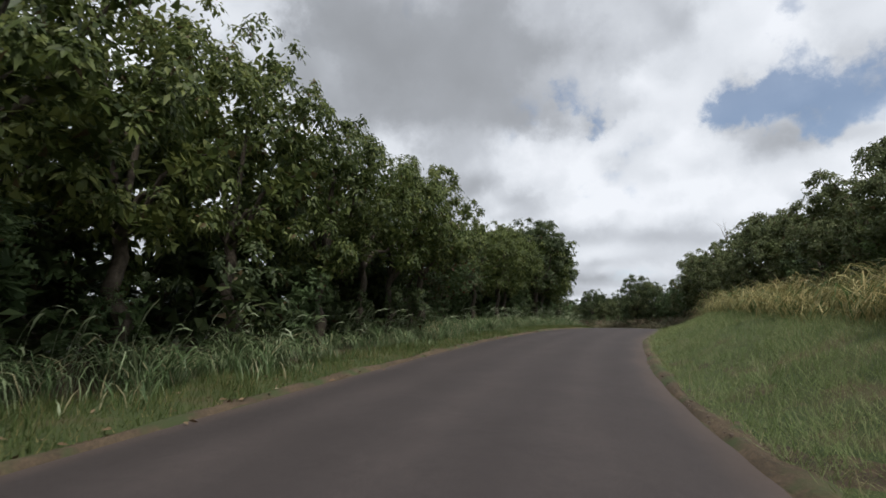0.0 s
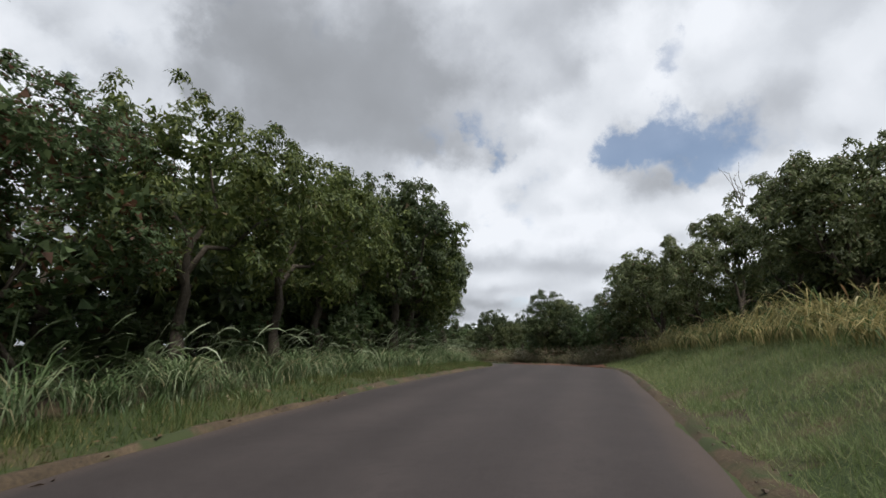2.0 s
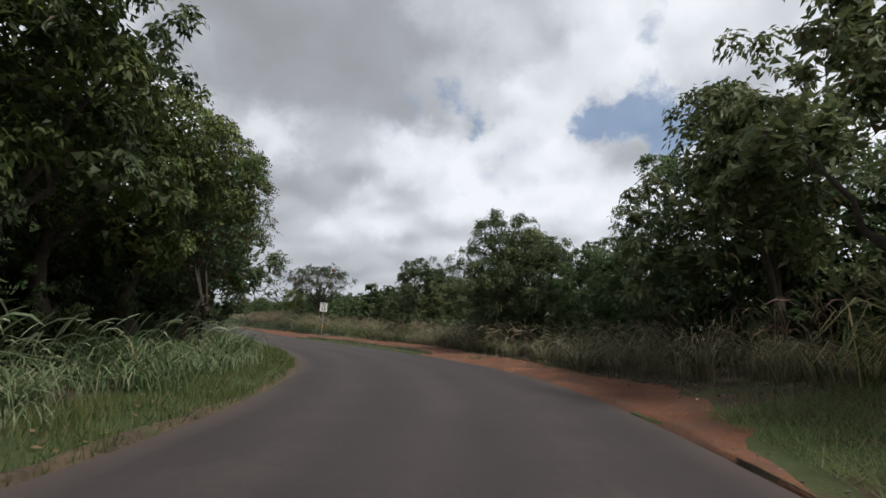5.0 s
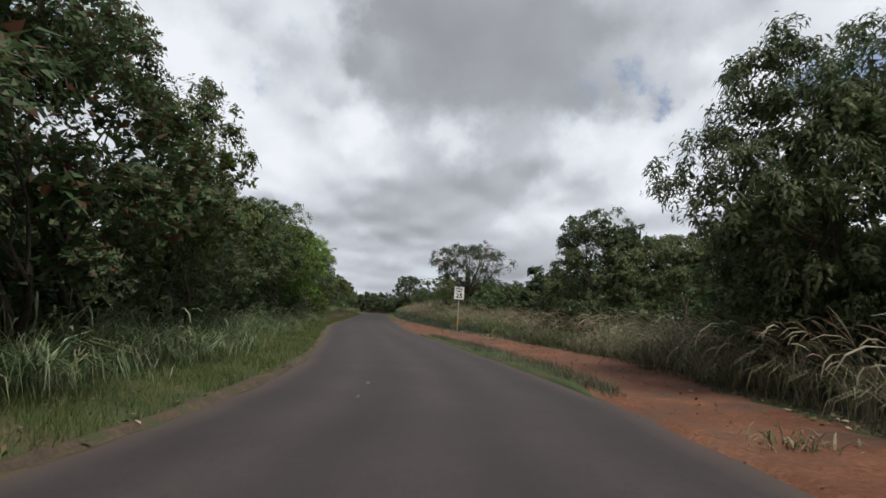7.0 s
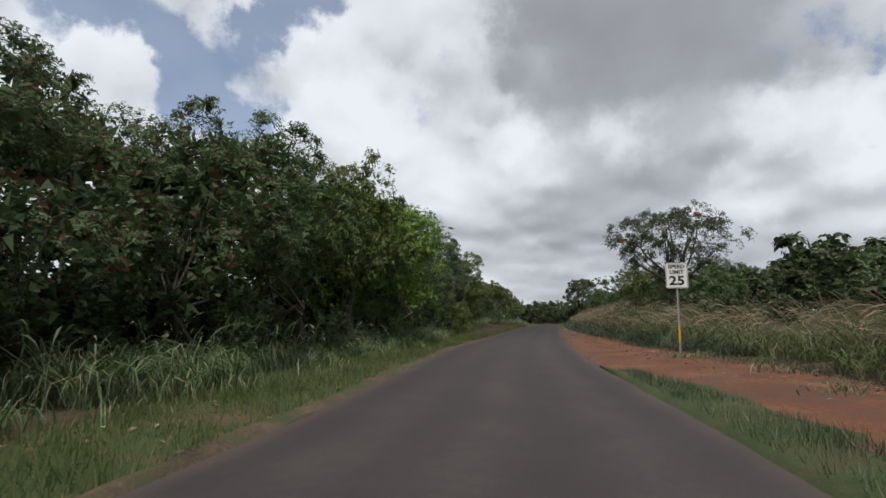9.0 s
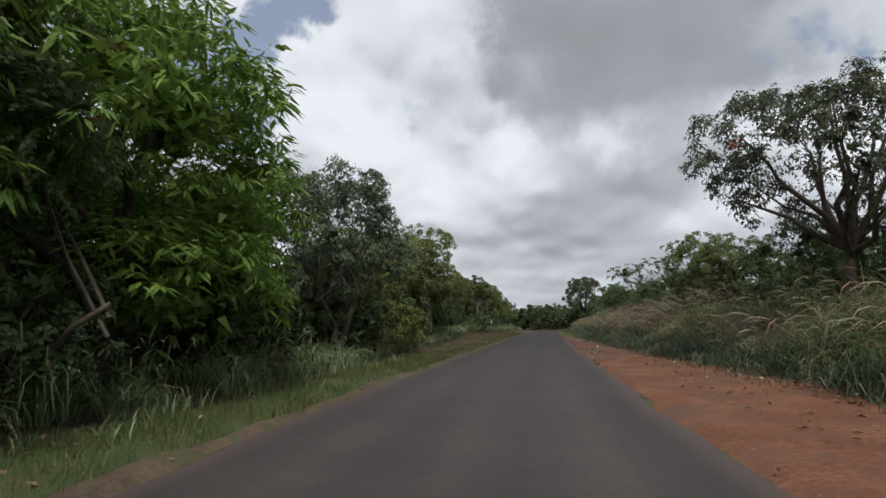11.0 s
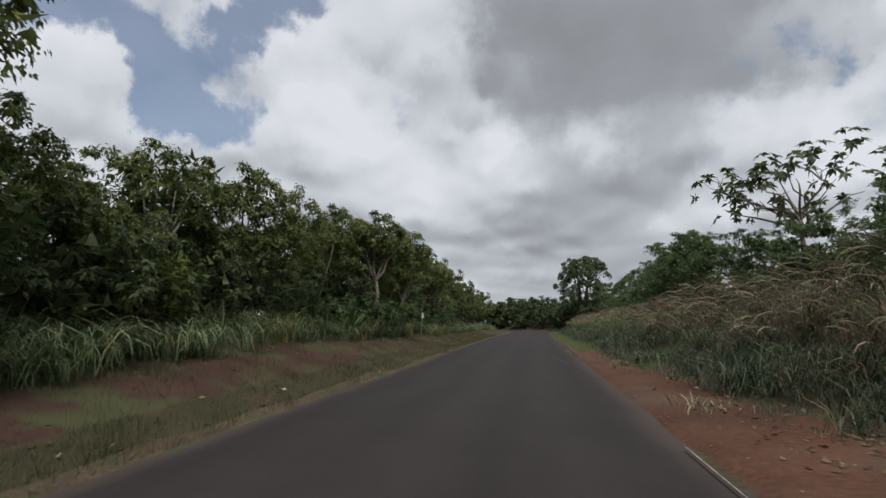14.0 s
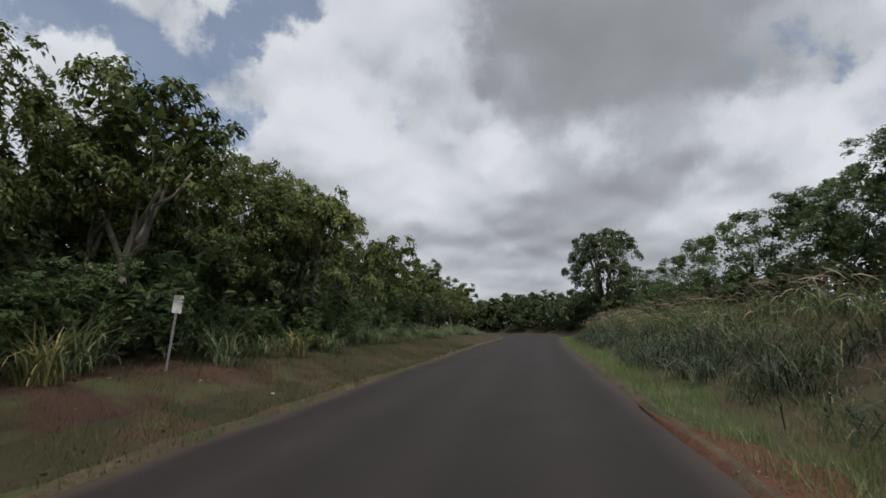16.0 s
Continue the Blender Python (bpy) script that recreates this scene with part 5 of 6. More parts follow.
def nodding(rng, base, height, lean, head, segs=9, head_from=0.72):
    """Thin stalks that bow over, each with a thicker soft head hanging from its end."""
    n = len(base)
    hor = np.linalg.norm(lean, axis=1, keepdims=True)
    d = np.concatenate([lean / np.maximum(hor, 1e-6), np.zeros((n, 1))], 1)
    turn = rng.uniform(-1.2, 1.2, n)[:, None]
    side = unit(np.stack([-d[:, 1], d[:, 0], np.zeros(n)], 1) * np.cos(turn) + np.array([0, 0, 1.0]) * np.sin(turn))
    bow = np.clip(2.3 * hor, 0.6, 2.7)
    c, rows = base.copy(), []
    for k in range(segs + 1):
        q = k / segs
        thick = 0.006 if q < head_from else 1.0
        w = (head[:, None] * math.sin(math.pi * (0.12 + 0.88 * (q - head_from) / (1 - head_from))) ** 0.6 + 0.003) if thick == 1.0 and k < segs else np.full((n, 1), 0.006)
        rows += [c - side * w * 0.5, c + side * w * 0.5]
        a = 0.10 * bow + bow * ((k + 0.5) / segs) ** 2.2
        c = c + (d * np.sin(a) + np.array([0, 0, 1.0]) * np.cos(a)) * height[:, None] * (1 + 0.2 * bow) / segs
    v = np.stack(rows, 1).reshape(-1, 3)
    k = np.arange(n)[:, None] * (2 * segs + 2)
    f = np.concatenate([k + np.array([[2 * i, 2 * i + 1, 2 * i + 3, 2 * i + 2]]) for i in range(segs)], 0)
    return v, f


def plumes(name, label, area, per_m2, height, mat, seed, wind, head=0.024):
    """Nodding flower heads on thin stalks."""
    rng = np.random.default_rng(seed)
    A = np.array(area, float)
    n = int((A[-1, 0] - A[0, 0]) * np.abs(A[:, 2] - A[:, 1]).mean() * per_m2)
    s = rng.uniform(A[0, 0], A[-1, 0], n)
    u = rng.random(n)
    o = np.interp(s, A[:, 0], A[:, 1]) * (1 - u) + np.interp(s, A[:, 0], A[:, 2]) * u
    keep = rng.random(n) < 0.4 + 0.6 * (0.5 + 0.5 * np.sin(s * 0.9 + seed) * np.sin(o * 1.3 + s * 0.37))
    s, o = s[keep], o[keep]
    n = len(s)
    c = place(s, o)
    h = rng.uniform(height[0], height[1], n)
    w = np.array(wind) * rng.uniform(0.7, 1.7, (n, 1)) + rng.normal(0, 0.18, (n, 2))
    v, f = nodding(rng, c, h, w, head * rng.uniform(0.6, 1.3, n))
    return tagged(mesh_object(name, v, f, mat), label, "grass", kind="stuff")


def short_grass(name, label, area, per_m2, height, mat, seed, width=0.012, patchy=0.6, segs=1, lean=(0.1, 0.8)):
    """Single upright blades, thinning in patches."""
    rng = np.random.default_rng(seed)
    A = np.array(area, float)
    n = int((A[-1, 0] - A[0, 0]) * np.abs(A[:, 2] - A[:, 1]).mean() * per_m2)
    s = rng.uniform(A[0, 0], A[-1, 0], n)
    u = rng.random(n)
    o = np.interp(s, A[:, 0], A[:, 1]) * (1 - u) + np.interp(s, A[:, 0], A[:, 2]) * u
    patch = 0.5 + 0.3 * np.sin(s * 1.3 + seed) * np.sin(o * 2.3 + s * 0.5) + 0.2 * np.sin(s * 4.1 + o * 3.0)
    keep = rng.random(n) < 1 - patchy + patchy * patch
    s, o, patch = s[keep], o[keep], patch[keep]
    n = len(s)
    c = place(s, o)
    c[:, 2] += 0.02
    h = rng.uniform(height[0], height[1], n) * (0.6 + 0.8 * patch)
    ang = rng.uniform(0, 6.28, n)
    mag = h * rng.uniform(lean[0], lean[1], n)
    v, f = blades(rng, c, h, np.full(n, width) * rng.uniform(0.7, 1.5, n), np.stack([np.cos(ang) * mag, np.sin(ang) * mag], 1), segs)
    return tagged(mesh_object(name, v, f, mat), label, "grass", kind="stuff")


tall_grass("guinea_grass", "tall arching green guinea grass along the wood's edge", [(2, -5.9, -7.6), (20, -5.9, -7.4), (34, -5.2, -7.0), (50, -5.0, -7.2), (62, -5.2, -7.4), (76, -5.2, -7.4), (92, -5.8, -7.6), (106, -5.9, -7.4)],
           3.0, 46, (0.85, 1.40), GRASS_TALL, 301, 0.021, 1.25, (0.08, 0), 0.09, 4)
tall_grass("guinea_grass", "scattered clumps of green guinea grass before the trees", [(106, -6.4, -8.0), (124, -6.8, -8.2), (136, -6.9, -8.0), (150, -6.6, -7.8), (190, -6.0, -7.6)],
           2.0, 42, (0.7, 1.25), GRASS_TALL, 302, 0.021, 1.3, (0.08, 0), 0.09)
tall_grass("guinea_grass", "dense mound of arching pale-green grass under the trees", [(119.5, -6.7, -7.9), (124, -6.6, -8.2), (129, -6.8, -8.4), (131.3, -7.2, -8.2)],
           5.0, 40, (0.85, 1.3), GRASS_TALL, 313, 0.022, 1.3, (0.1, 0), 0.14, 5)
tall_grass("weed_fringe", "knee-high green weeds between verge and tall grass", [(2, -5.1, -6.2), (30, -4.9, -6.0), (50, -4.5, -5.6), (76, -4.4, -5.6), (106, -5.0, -6.2)],
           4.0, 12, (0.3, 0.6), GRASS_TALL, 303, 0.02, 0.5, (0, 0), 0.15, 3)
tall_grass("cane_grass", "straw-yellow cane grass on top of the bank", [(2, 5.0, 8.4), (22, 4.9, 8.2), (40, 4.9, 7.8), (50, 5.2, 7.2)],
           7.0, 26, (0.80, 1.5), GRASS_CANE, 304, 0.027, 1.15, (-0.2, 0), 0.16, 3)
tall_grass("dry_grass", "dry grey-brown arching grass below the trees", [(48, 5.3, 7.2), (60, 5.0, 7.0), (70, 5.6, 7.4), (80, 6.2, 7.8)],
           3.0, 48, (1.15, 1.85), GRASS_DRY, 305, 0.016, 1.25, (-0.45, -0.1), 0.09, 5)
tall_grass("field_grass", "yellow-green tall grass of an overgrown field", [(70, 7.0, 13.0), (80, 6.6, 16.0), (92, 6.0, 16.0), (100, 5.6, 12.0)],
           2.8, 20, (0.8, 1.5), GRASS_FIELD, 306, 0.026, 1.25, (-0.25, -0.1), 0.16)
tall_grass("field_grass", "mixed green and dry tall grass of an overgrown field", [(68, 6.4, 9.0), (80, 6.2, 9.0), (92, 5.8, 8.0), (100, 5.0, 7.4)],
           3.0, 20, (0.8, 1.35), GRASS_FIELD, 307, 0.024, 1.25, (-0.3, -0.1), 0.16)
tall_grass("blue_grass", "waist-high blue-green grass behind the dirt shoulder", [(88, 5.6, 6.6), (96, 4.6, 5.8), (106, 4.2, 5.2), (120, 3.6, 4.8), (136, 3.0, 4.4), (150, 2.8, 4.2), (180, 2.8, 4.2)],
           11.0, 24, (0.45, 0.95), GRASS_BLUE, 308, 0.017, 1.2, (-0.25, -0.05), 0.20, 3)
tall_grass("plume_grass", "tall dry plume grass leaning in the wind", [(114, 4.7, 7.1), (120, 4.5, 7.0), (138, 4.1, 6.6)],
           2.0, 46, (0.80, 1.40), GRASS_PLUME, 309, 0.017, 1.0, (-0.55, -0.20), 0.10)
tall_grass("plume_grass", "lower mixed green and dry plume grass", [(137.5, 4.1, 6.6), (146, 3.9, 6.6), (172, 4.0, 6.8), (196, 4.0, 6.8)],
           2.4, 26, (0.5, 0.9), GRASS_FIELD, 319, 0.018, 1.0, (-0.5, -0.20), 0.2)
tall_grass("field_grass", "green blades among the dry plume grass", [(114, 4.5, 7.0), (138, 4.0, 6.6), (172, 3.9, 6.8)],
           1.4, 26, (0.5, 0.95), GRASS_TALL, 318, 0.018, 1.1, (-0.40, -0.15), 0.18)
tall_grass("plume_grass", "waist-high mixed green and dry plume grass", [(93, 5.5, 7.6), (106, 4.9, 7.2), (115, 4.7, 7.1)],
           3.0, 40, (0.75, 1.35), GRASS_FIELD, 314, 0.018, 1.1, (-0.45, -0.15), 0.16)
plumes("grass_plumes", "pale seed plumes over waist-high grass", [(94, 5.0, 7.4), (106, 4.5, 7.0), (115, 4.4, 6.9)], 20, (0.70, 1.35), PLUME, 315, (-0.62, -0.25), 0.016)
PL = [(114, 4.4, 6.9), (120, 4.2, 6.8), (138, 3.9, 6.4)]
plumes("grass_plumes", "pale seed plumes nodding in the wind", PL, 26, (0.70, 1.40), PLUME, 310, (-0.62, -0.25), 0.016)
plumes("grass_plumes", "short pale plumes over the lower grass", [(137.5, 3.9, 6.4), (146, 3.8, 6.4), (170, 3.8, 6.5), (190, 3.8, 6.6)], 12, (0.55, 1.0), PLUME, 320, (-0.55, -0.25), 0.022)
plumes("grass_plumes", "pale seed plumes over the dry grass at the bend", [(48, 5.1, 7.0), (62, 4.9, 7.0), (78, 6.0, 8.0), (98, 5.4, 8.6)], 22, (0.8, 1.55), PLUME, 311, (-0.55, -0.25), 0.020)
plumes("grass_plumes", "pale seed plumes over the overgrown field", [(72, 7.6, 12.0), (84, 7.6, 14.0), (96, 7.6, 12)], 5, (0.9, 1.5), PLUME, 316, (-0.55, -0.25))
plumes("grass_plumes", "pale green nodding tips of the guinea grass", [(2, -5.7, -7.0), (50, -5.1, -6.8), (104, -5.7, -7.2)], 8, (0.7, 1.35), PLUME_GREEN, 312, (0.45, -0.25), 0.026)
plumes("grass_plumes", "straw-yellow drooping tops of the bank's cane grass", [(2, 5.0, 8.2), (22, 4.9, 8.0), (40, 4.9, 7.6), (50, 5.2, 7.0)], 9, (0.6, 1.1), PLUME_STRAW, 317, (-0.5, -0.2), 0.030)
short_grass("bank_grass", "long green grass on the roadside bank", [(0, 1.8, 5.6), (22, 1.7, 5.5), (36, 2.2, 5.8), (44, 2.5, 5.8), (50, 3.2, 5.4)], 800, (0.08, 0.26), GRASS_LAWN, 321, 0.011, 0.5, 1, (0.3, 1.5))
short_grass("verge_grass", "short green and straw grass of the verge", [(0, -4.35, -6.2), (22, -4.3, -6.1), (36, -3.6, -5.4), (60, -3.45, -5.3), (76, -3.1, -5.2), (96, -3.75, -5.8), (110, -3.8, -5.7)],
            760, (0.06, 0.19), GRASS_VERGE, 322, 0.013, 0.6)
short_grass("verge_grass", "faded olive grass of the wide later verge", [(106, -3.66, -6.0), (118, -3.70, -6.8), (131, -3.74, -7.0), (150, -4.0, -7.0), (172, -4.0, -6.4)],
            700, (0.05, 0.16), GRASS_FADED, 326, 0.012, 0.75)
short_grass("verge_grass", "strip of short grass between asphalt and dirt", [(65, 2.6, 2.9), (68, 2.4, 3.3), (72, 2.2, 3.4), (80, 2.2, 3.0), (84, 2.1, 2.4)], 900, (0.08, 0.22), GRASS_BLUE, 323, 0.014, 0.4)
short_grass("verge_grass", "green verge grass below the plume grass", [(139, 1.9, 3.2), (146, 1.55, 3.2), (185, 1.52, 3.0)], 520, (0.06, 0.20), GRASS_LAWN, 324, 0.013, 0.5)
short_grass("dirt_weeds", "sparse weeds at the dirt's outer edge", [(50, 4.2, 5.6), (60, 4.4, 5.6), (76, 5.6, 6.8), (96, 3.9, 5.0), (120, 2.8, 3.9), (140, 2.3, 3.3)], 200, (0.06, 0.22), GRASS_BLUE, 325, 0.013, 0.85)


def grass_clump(s, o, h, mat, seed, label):
    """A single large arching clump of its own."""
    rng = np.random.default_rng(seed)
    n = 85
    at_ = place(s, o)[0]
    base = np.concatenate([rng.normal(0, 0.12, (n, 2)), np.full((n, 1), -0.03)], 1)
    hgt = h * rng.uniform(0.5, 1.05, n)
    ang = rng.uniform(0, 6.28, n)
    mag = hgt * rng.uniform(0.25, 1.0, n)
    v, f = blades(rng, base, hgt, rng.uniform(0.016, 0.036, n), np.stack([np.cos(ang) * mag, np.sin(ang) * mag], 1), 5, 1.2)
    ob = mesh_object("grass_clump", v, f, mat)
    ob.location = at_.tolist()
    tagged(ob, label, "grass", "grass clumps at the dirt patch")


for i, (s, o, h) in enumerate(((109.3, -6.9, 1.45), (110.9, -7.4, 1.0), (115.6, -7.4, 1.3), (120.5, -7.6, 1.1), (124.4, -7.9, 1.2), (129.0, -7.2, 1.3), (131.8, -7.0, 1.2), (134.4, -6.9, 1.1),
                               (135.6, -6.7, 1.0), (138.4, -6.8, 1.15), (140.4, -6.7, 1.35), (142.6, -6.7, 1.15), (144.6, -6.5, 1.15), (145.4, -6.9, 1.2), (148.3, -6.2, 1.0), (151.6, -6.3, 1.0), (154.0, -6.4, 0.9))):
    grass_clump(s, o, h, GRASS_TALL if i % 3 else GRASS_CANE, 400 + i, "large arching clump of green grass with pale blades" if i % 3 else "arching clump of yellowing grass")


# ---------------------------------------------------------------- small things on the ground
def scatter_stones(name, label, area, count, size, seed):
    rng = np.random.default_rng(seed)
    A = np.array(area, float)
    s = rng.uniform(A[0, 0], A[-1, 0], count)
    u = rng.random(count)
    o = np.interp(s, A[:, 0], A[:, 1]) * (1 - u) + np.interp(s, A[:, 0], A[:, 2]) * u
    c = place(s, o)
    c[:, 2] += 0.05
    cube = np.array([[x, y, z] for x in (-1, 1) for y in (-1, 1) for z in (-1, 1)], float)
    quads = np.array([[0, 1, 3, 2], [4, 6, 7, 5], [0, 4, 5, 1], [2, 3, 7, 6], [0, 2, 6, 4], [1, 5, 7, 3]])
    r = rng.uniform(size[0], size[1], (count, 1, 1))
    v = c[:, None] + cube[None] * r * rng.uniform(0.45, 1.0, (count, 8, 3)) * np.array([1, 1, 0.6])
    f = (np.arange(count)[:, None, None] * 8 + quads[None]).reshape(-1, 4)
    tagged(mesh_object(name, v.reshape(-1, 3), f, STONE), label, "gravel", kind="stuff")


scatter_stones("gravel", "loose stones and crumbs along the dirt shoulder", [(48, 2.5, 4.4), (66, 2.4, 4.8), (80, 2.1, 5.6), (96, 1.7, 4.0), (124, 1.5, 2.9), (146, 1.5, 1.9)], 2600, (0.005, 0.017), 501)
scatter_stones("gravel", "grit along the crumbling asphalt edge", [(-10, 1.6, 1.95), (22, 1.55, 1.9), (36, 2.1, 2.5), (50, 2.5, 2.9)], 500, (0.008, 0.025), 502)


def scatter_leaves(name, label, area, count, seed):
    rng = np.random.default_rng(seed)
    A = np.array(area, float)
    s = rng.uniform(A[0, 0], A[-1, 0], count)
    u = rng.random(count)
    o = np.interp(s, A[:, 0], A[:, 1]) * (1 - u) + np.interp(s, A[:, 0], A[:, 2]) * u
    c = place(s, o)
    c[:, 2] += 0.075
    v, f = leaves(rng, c, np.concatenate([rng.normal(0, 1, (count, 2)), rng.normal(0, 0.1, (count, 1))], 1), 0.10, 0.05)
    tagged(mesh_object(name, v, f, DEAD_LEAF), label, "leaf litter", kind="stuff")


scatter_leaves("leaf_litter", "dry fallen leaves and straw on the dirt", [(50, 3.4, 5.4), (66, 3.6, 5.6), (80, 4.0, 6.4), (96, 2.6, 4.6), (124, 2.0, 3.4), (140, 1.8, 2.8)], 1500, 511)
scatter_leaves("leaf_litter", "straw and dead leaves along the dirt's outer edge", [(50, 4.0, 5.2), (60, 4.3, 5.2), (74, 5.6, 6.6), (84, 5.4, 6.4), (96, 3.9, 4.8), (124, 2.8, 3.5)], 2200, 513)
scatter_leaves("leaf_litter", "dry leaves along the verge", [(-10, -4.2, -5.8), (40, -3.6, -5.2), (76, -3.1, -5.0), (108, -3.8, -6.6), (150, -4.0, -7.4)], 1600, 512)


# ---------------------------------------------------------------- signs
def rounded_plate(w, h, r, t):
    bm = bmesh.new()
    pts = []
    for cx, cz, a0 in ((w / 2 - r, h / 2 - r, 0), (-w / 2 + r, h / 2 - r, 90), (-w / 2 + r, -h / 2 + r, 180), (w / 2 - r, -h / 2 + r, 270)):
        for k in range(5):
            a = radians(a0 + k * 22.5)
            pts.append(bm.verts.new((cx + r * math.cos(a), 0, cz + r * math.sin(a))))
    face = bm.faces.new(pts)
    ext = bmesh.ops.extrude_face_region(bm, geom=[face])
    bmesh.ops.translate(bm, verts=[g for g in ext["geom"] if isinstance(g, bmesh.types.BMVert)], vec=(0, t, 0))
    bmesh.ops.recalc_face_normals(bm, faces=bm.faces)
    return bm


def frame_line(w, h, r, line_w):
    """The thin black border just inside a sign's rim."""
    bm = bmesh.new()
    rings = []
    for inset in (0, line_w):
        ring = []
        ww, hh, rr = w - 2 * inset, h - 2 * inset, max(r - inset, 0.004)
        for cx, cz, a0 in ((ww / 2 - rr, hh / 2 - rr, 0), (-ww / 2 + rr, hh / 2 - rr, 90), (-ww / 2 + rr, -hh / 2 + rr, 180), (ww / 2 - rr, -hh / 2 + rr, 270)):
            for k in range(5):
                a = radians(a0 + k * 22.5)
                ring.append(bm.verts.new((cx + rr * math.cos(a), 0, cz + rr * math.sin(a))))
        rings.append(ring)
    n = len(rings[0])
    for i in range(n):
        bm.faces.new((rings[0][i], rings[0][(i + 1) % n], rings[1][(i + 1) % n], rings[1][i]))
    return bm


def lettering(text, size, x, y, z, parent, stretch=1.0, bold=0.006):
    cu = bpy.data.curves.new("lettering", "FONT")
    cu.body, cu.size, cu.align_x, cu.align_y, cu.offset, cu.extrude = text, size, "CENTER", "CENTER", bold, 0.0005
    cu.space_character = 1.05
    ob = new("lettering", cu)
    dg = bpy.context.evaluated_depsgraph_get()
    me = bpy.data.meshes.new_from_object(ob.evaluated_get(dg))
    bpy.data.objects.remove(ob)
    me.materials.clear()
    me.materials.append(SIGN_BLACK)
    made = new("lettering", me)
    made.matrix_basis = Matrix.Translation((x, y, z)) @ pose(0, 0, 0, 90) @ Matrix.Diagonal((stretch, 1, 1, 1))
    made.parent = parent
    return tagged(made, "black letters")


def channel_post(name, height, mat, parent, w=0.055, d=0.03, t=0.006, bury=0.3):
    """A U-shaped sign post with punched face."""
    bm = bmesh.new()
    prof = [(-w / 2, 0), (-w / 2 + 0.012, 0), (-w / 4, d), (w / 4, d), (w / 2 - 0.012, 0), (w / 2, 0), (w / 2, t), (w / 2 - 0.010, t), (w / 4 - 0.002, d + t), (-w / 4 + 0.002, d + t), (-w / 2 + 0.010, t), (-w / 2, t)]
    lo = [bm.verts.new((x, y, -bury)) for x, y in prof]
    hi = [bm.verts.new((x, y, height)) for x, y in prof]
    for i in range(len(prof)):
        j = (i + 1) % len(prof)
        bm.faces.new((lo[i], lo[j], hi[j], hi[i]))
    bm.faces.new(hi)
    bmesh.ops.recalc_face_normals(bm, faces=bm.faces)
    return part(name, bm, mat, parent)


def bolt(parent, x, y, z):
    bm = bmesh.new()
    bmesh.ops.create_cone(bm, cap_ends=True, segments=8, radius1=0.011, radius2=0.009, depth=0.008, matrix=pose(x, y, z, 90))
    part("bolt", bm, GALVANISED, parent)


def speed_sign():
    root = new("speed_limit_sign")
    tagged(root, "white speed limit 25 sign on a galvanised post", "road sign")
    channel_post("post", 2.80, GALVANISED, root)
    panel = part("panel", rounded_plate(0.61, 0.76, 0.04, 0.004), SIGN_WHITE, root)
    panel.location = (0, -0.008, 2.42)
    border = part("border", frame_line(0.585, 0.735, 0.034, 0.012), SIGN_BLACK, panel, "thin black border")
    border.location = (0, -0.0035, 0)
    lettering("SPEED", 0.155, 0, -0.0035, 0.255, panel, 1.02)
    lettering("LIMIT", 0.155, 0, -0.0035, 0.095, panel, 1.02)
    lettering("25", 0.37, 0, -0.0035, -0.165, panel, 1.12, 0.012)
    bolt(panel, 0, -0.006, 0.34)
    bolt(panel, 0, -0.006, -0.345)
    bm = bmesh.new()
    bmesh.ops.create_cube(bm, size=1, matrix=Matrix.Translation((0, -0.004, 0.72)) @ Matrix.Diagonal((0.05, 0.004, 0.46, 1)))
    bmesh.ops.bevel(bm, geom=bm.edges[:], offset=0.0015, segments=1)
    part("reflector_strip", bm, SIGN_YELLOW, root, "faded yellow reflective strip")
    root.matrix_basis = Matrix.Translation(spot(87.5, 4.35)) @ pose(0, 0, 0, 0, 1.0, heading(87.5) - 3)


def small_sign():
    root = new("small_sign")
    tagged(root, "small blank white sign on a leaning metal post", "road sign")
    channel_post("post", 1.38, GALVANISED, root, 0.04, 0.02, 0.004)
    panel = part("panel", rounded_plate(0.17, 0.32, 0.015, 0.003), SIGN_WHITE, root)
    panel.location = (0, -0.006, 1.22)
    bolt(panel, 0, -0.004, 0.12)
    bolt(panel, 0, -0.004, -0.12)
    root.matrix_basis = Matrix.Translation(spot(146.75, -6.35)) @ pose(0, 0, 0, 0, 7.0, heading(146.75) + 62)


speed_sign()
small_sign()


def weed_tuft(s, o, seed, label):
    """Dry weeds heaped round the foot of the sign."""
    rng = np.random.default_rng(seed)
    n = 60
    base = np.concatenate([rng.normal(0, 0.22, (n, 2)), np.full((n, 1), 0.02)], 1)
    ang = rng.uniform(0, 6.28, n)
    hgt = rng.uniform(0.10, 0.30, n)
    v, f = blades(rng, base, hgt, rng.uniform(0.012, 0.03, n), np.stack([np.cos(ang), np.sin(ang)], 1) * hgt[:, None] * rng.uniform(0.4, 1.3, (n, 1)), 3)
    ob = mesh_object("weed_tuft", v, f, GRASS_DRY)
    ob.location = place(s, o)[0].tolist()
    tagged(ob, label, "weeds", kind="stuff")


for i, (s, o) in enumerate(((87.3, 4.3), (87.0, 4.7), (88.2, 5.2), (83.0, 5.0), (80.0, 4.6), (78.5, 5.6), (110.8, 2.0), (111.5, 2.1), (126, 2.3), (133, 2.2), (62, 3.4))):
    weed_tuft(s, o, 520 + i, "withered weeds heaped round the sign's foot" if i < 2 else "small tuft of withered weeds on red dirt")


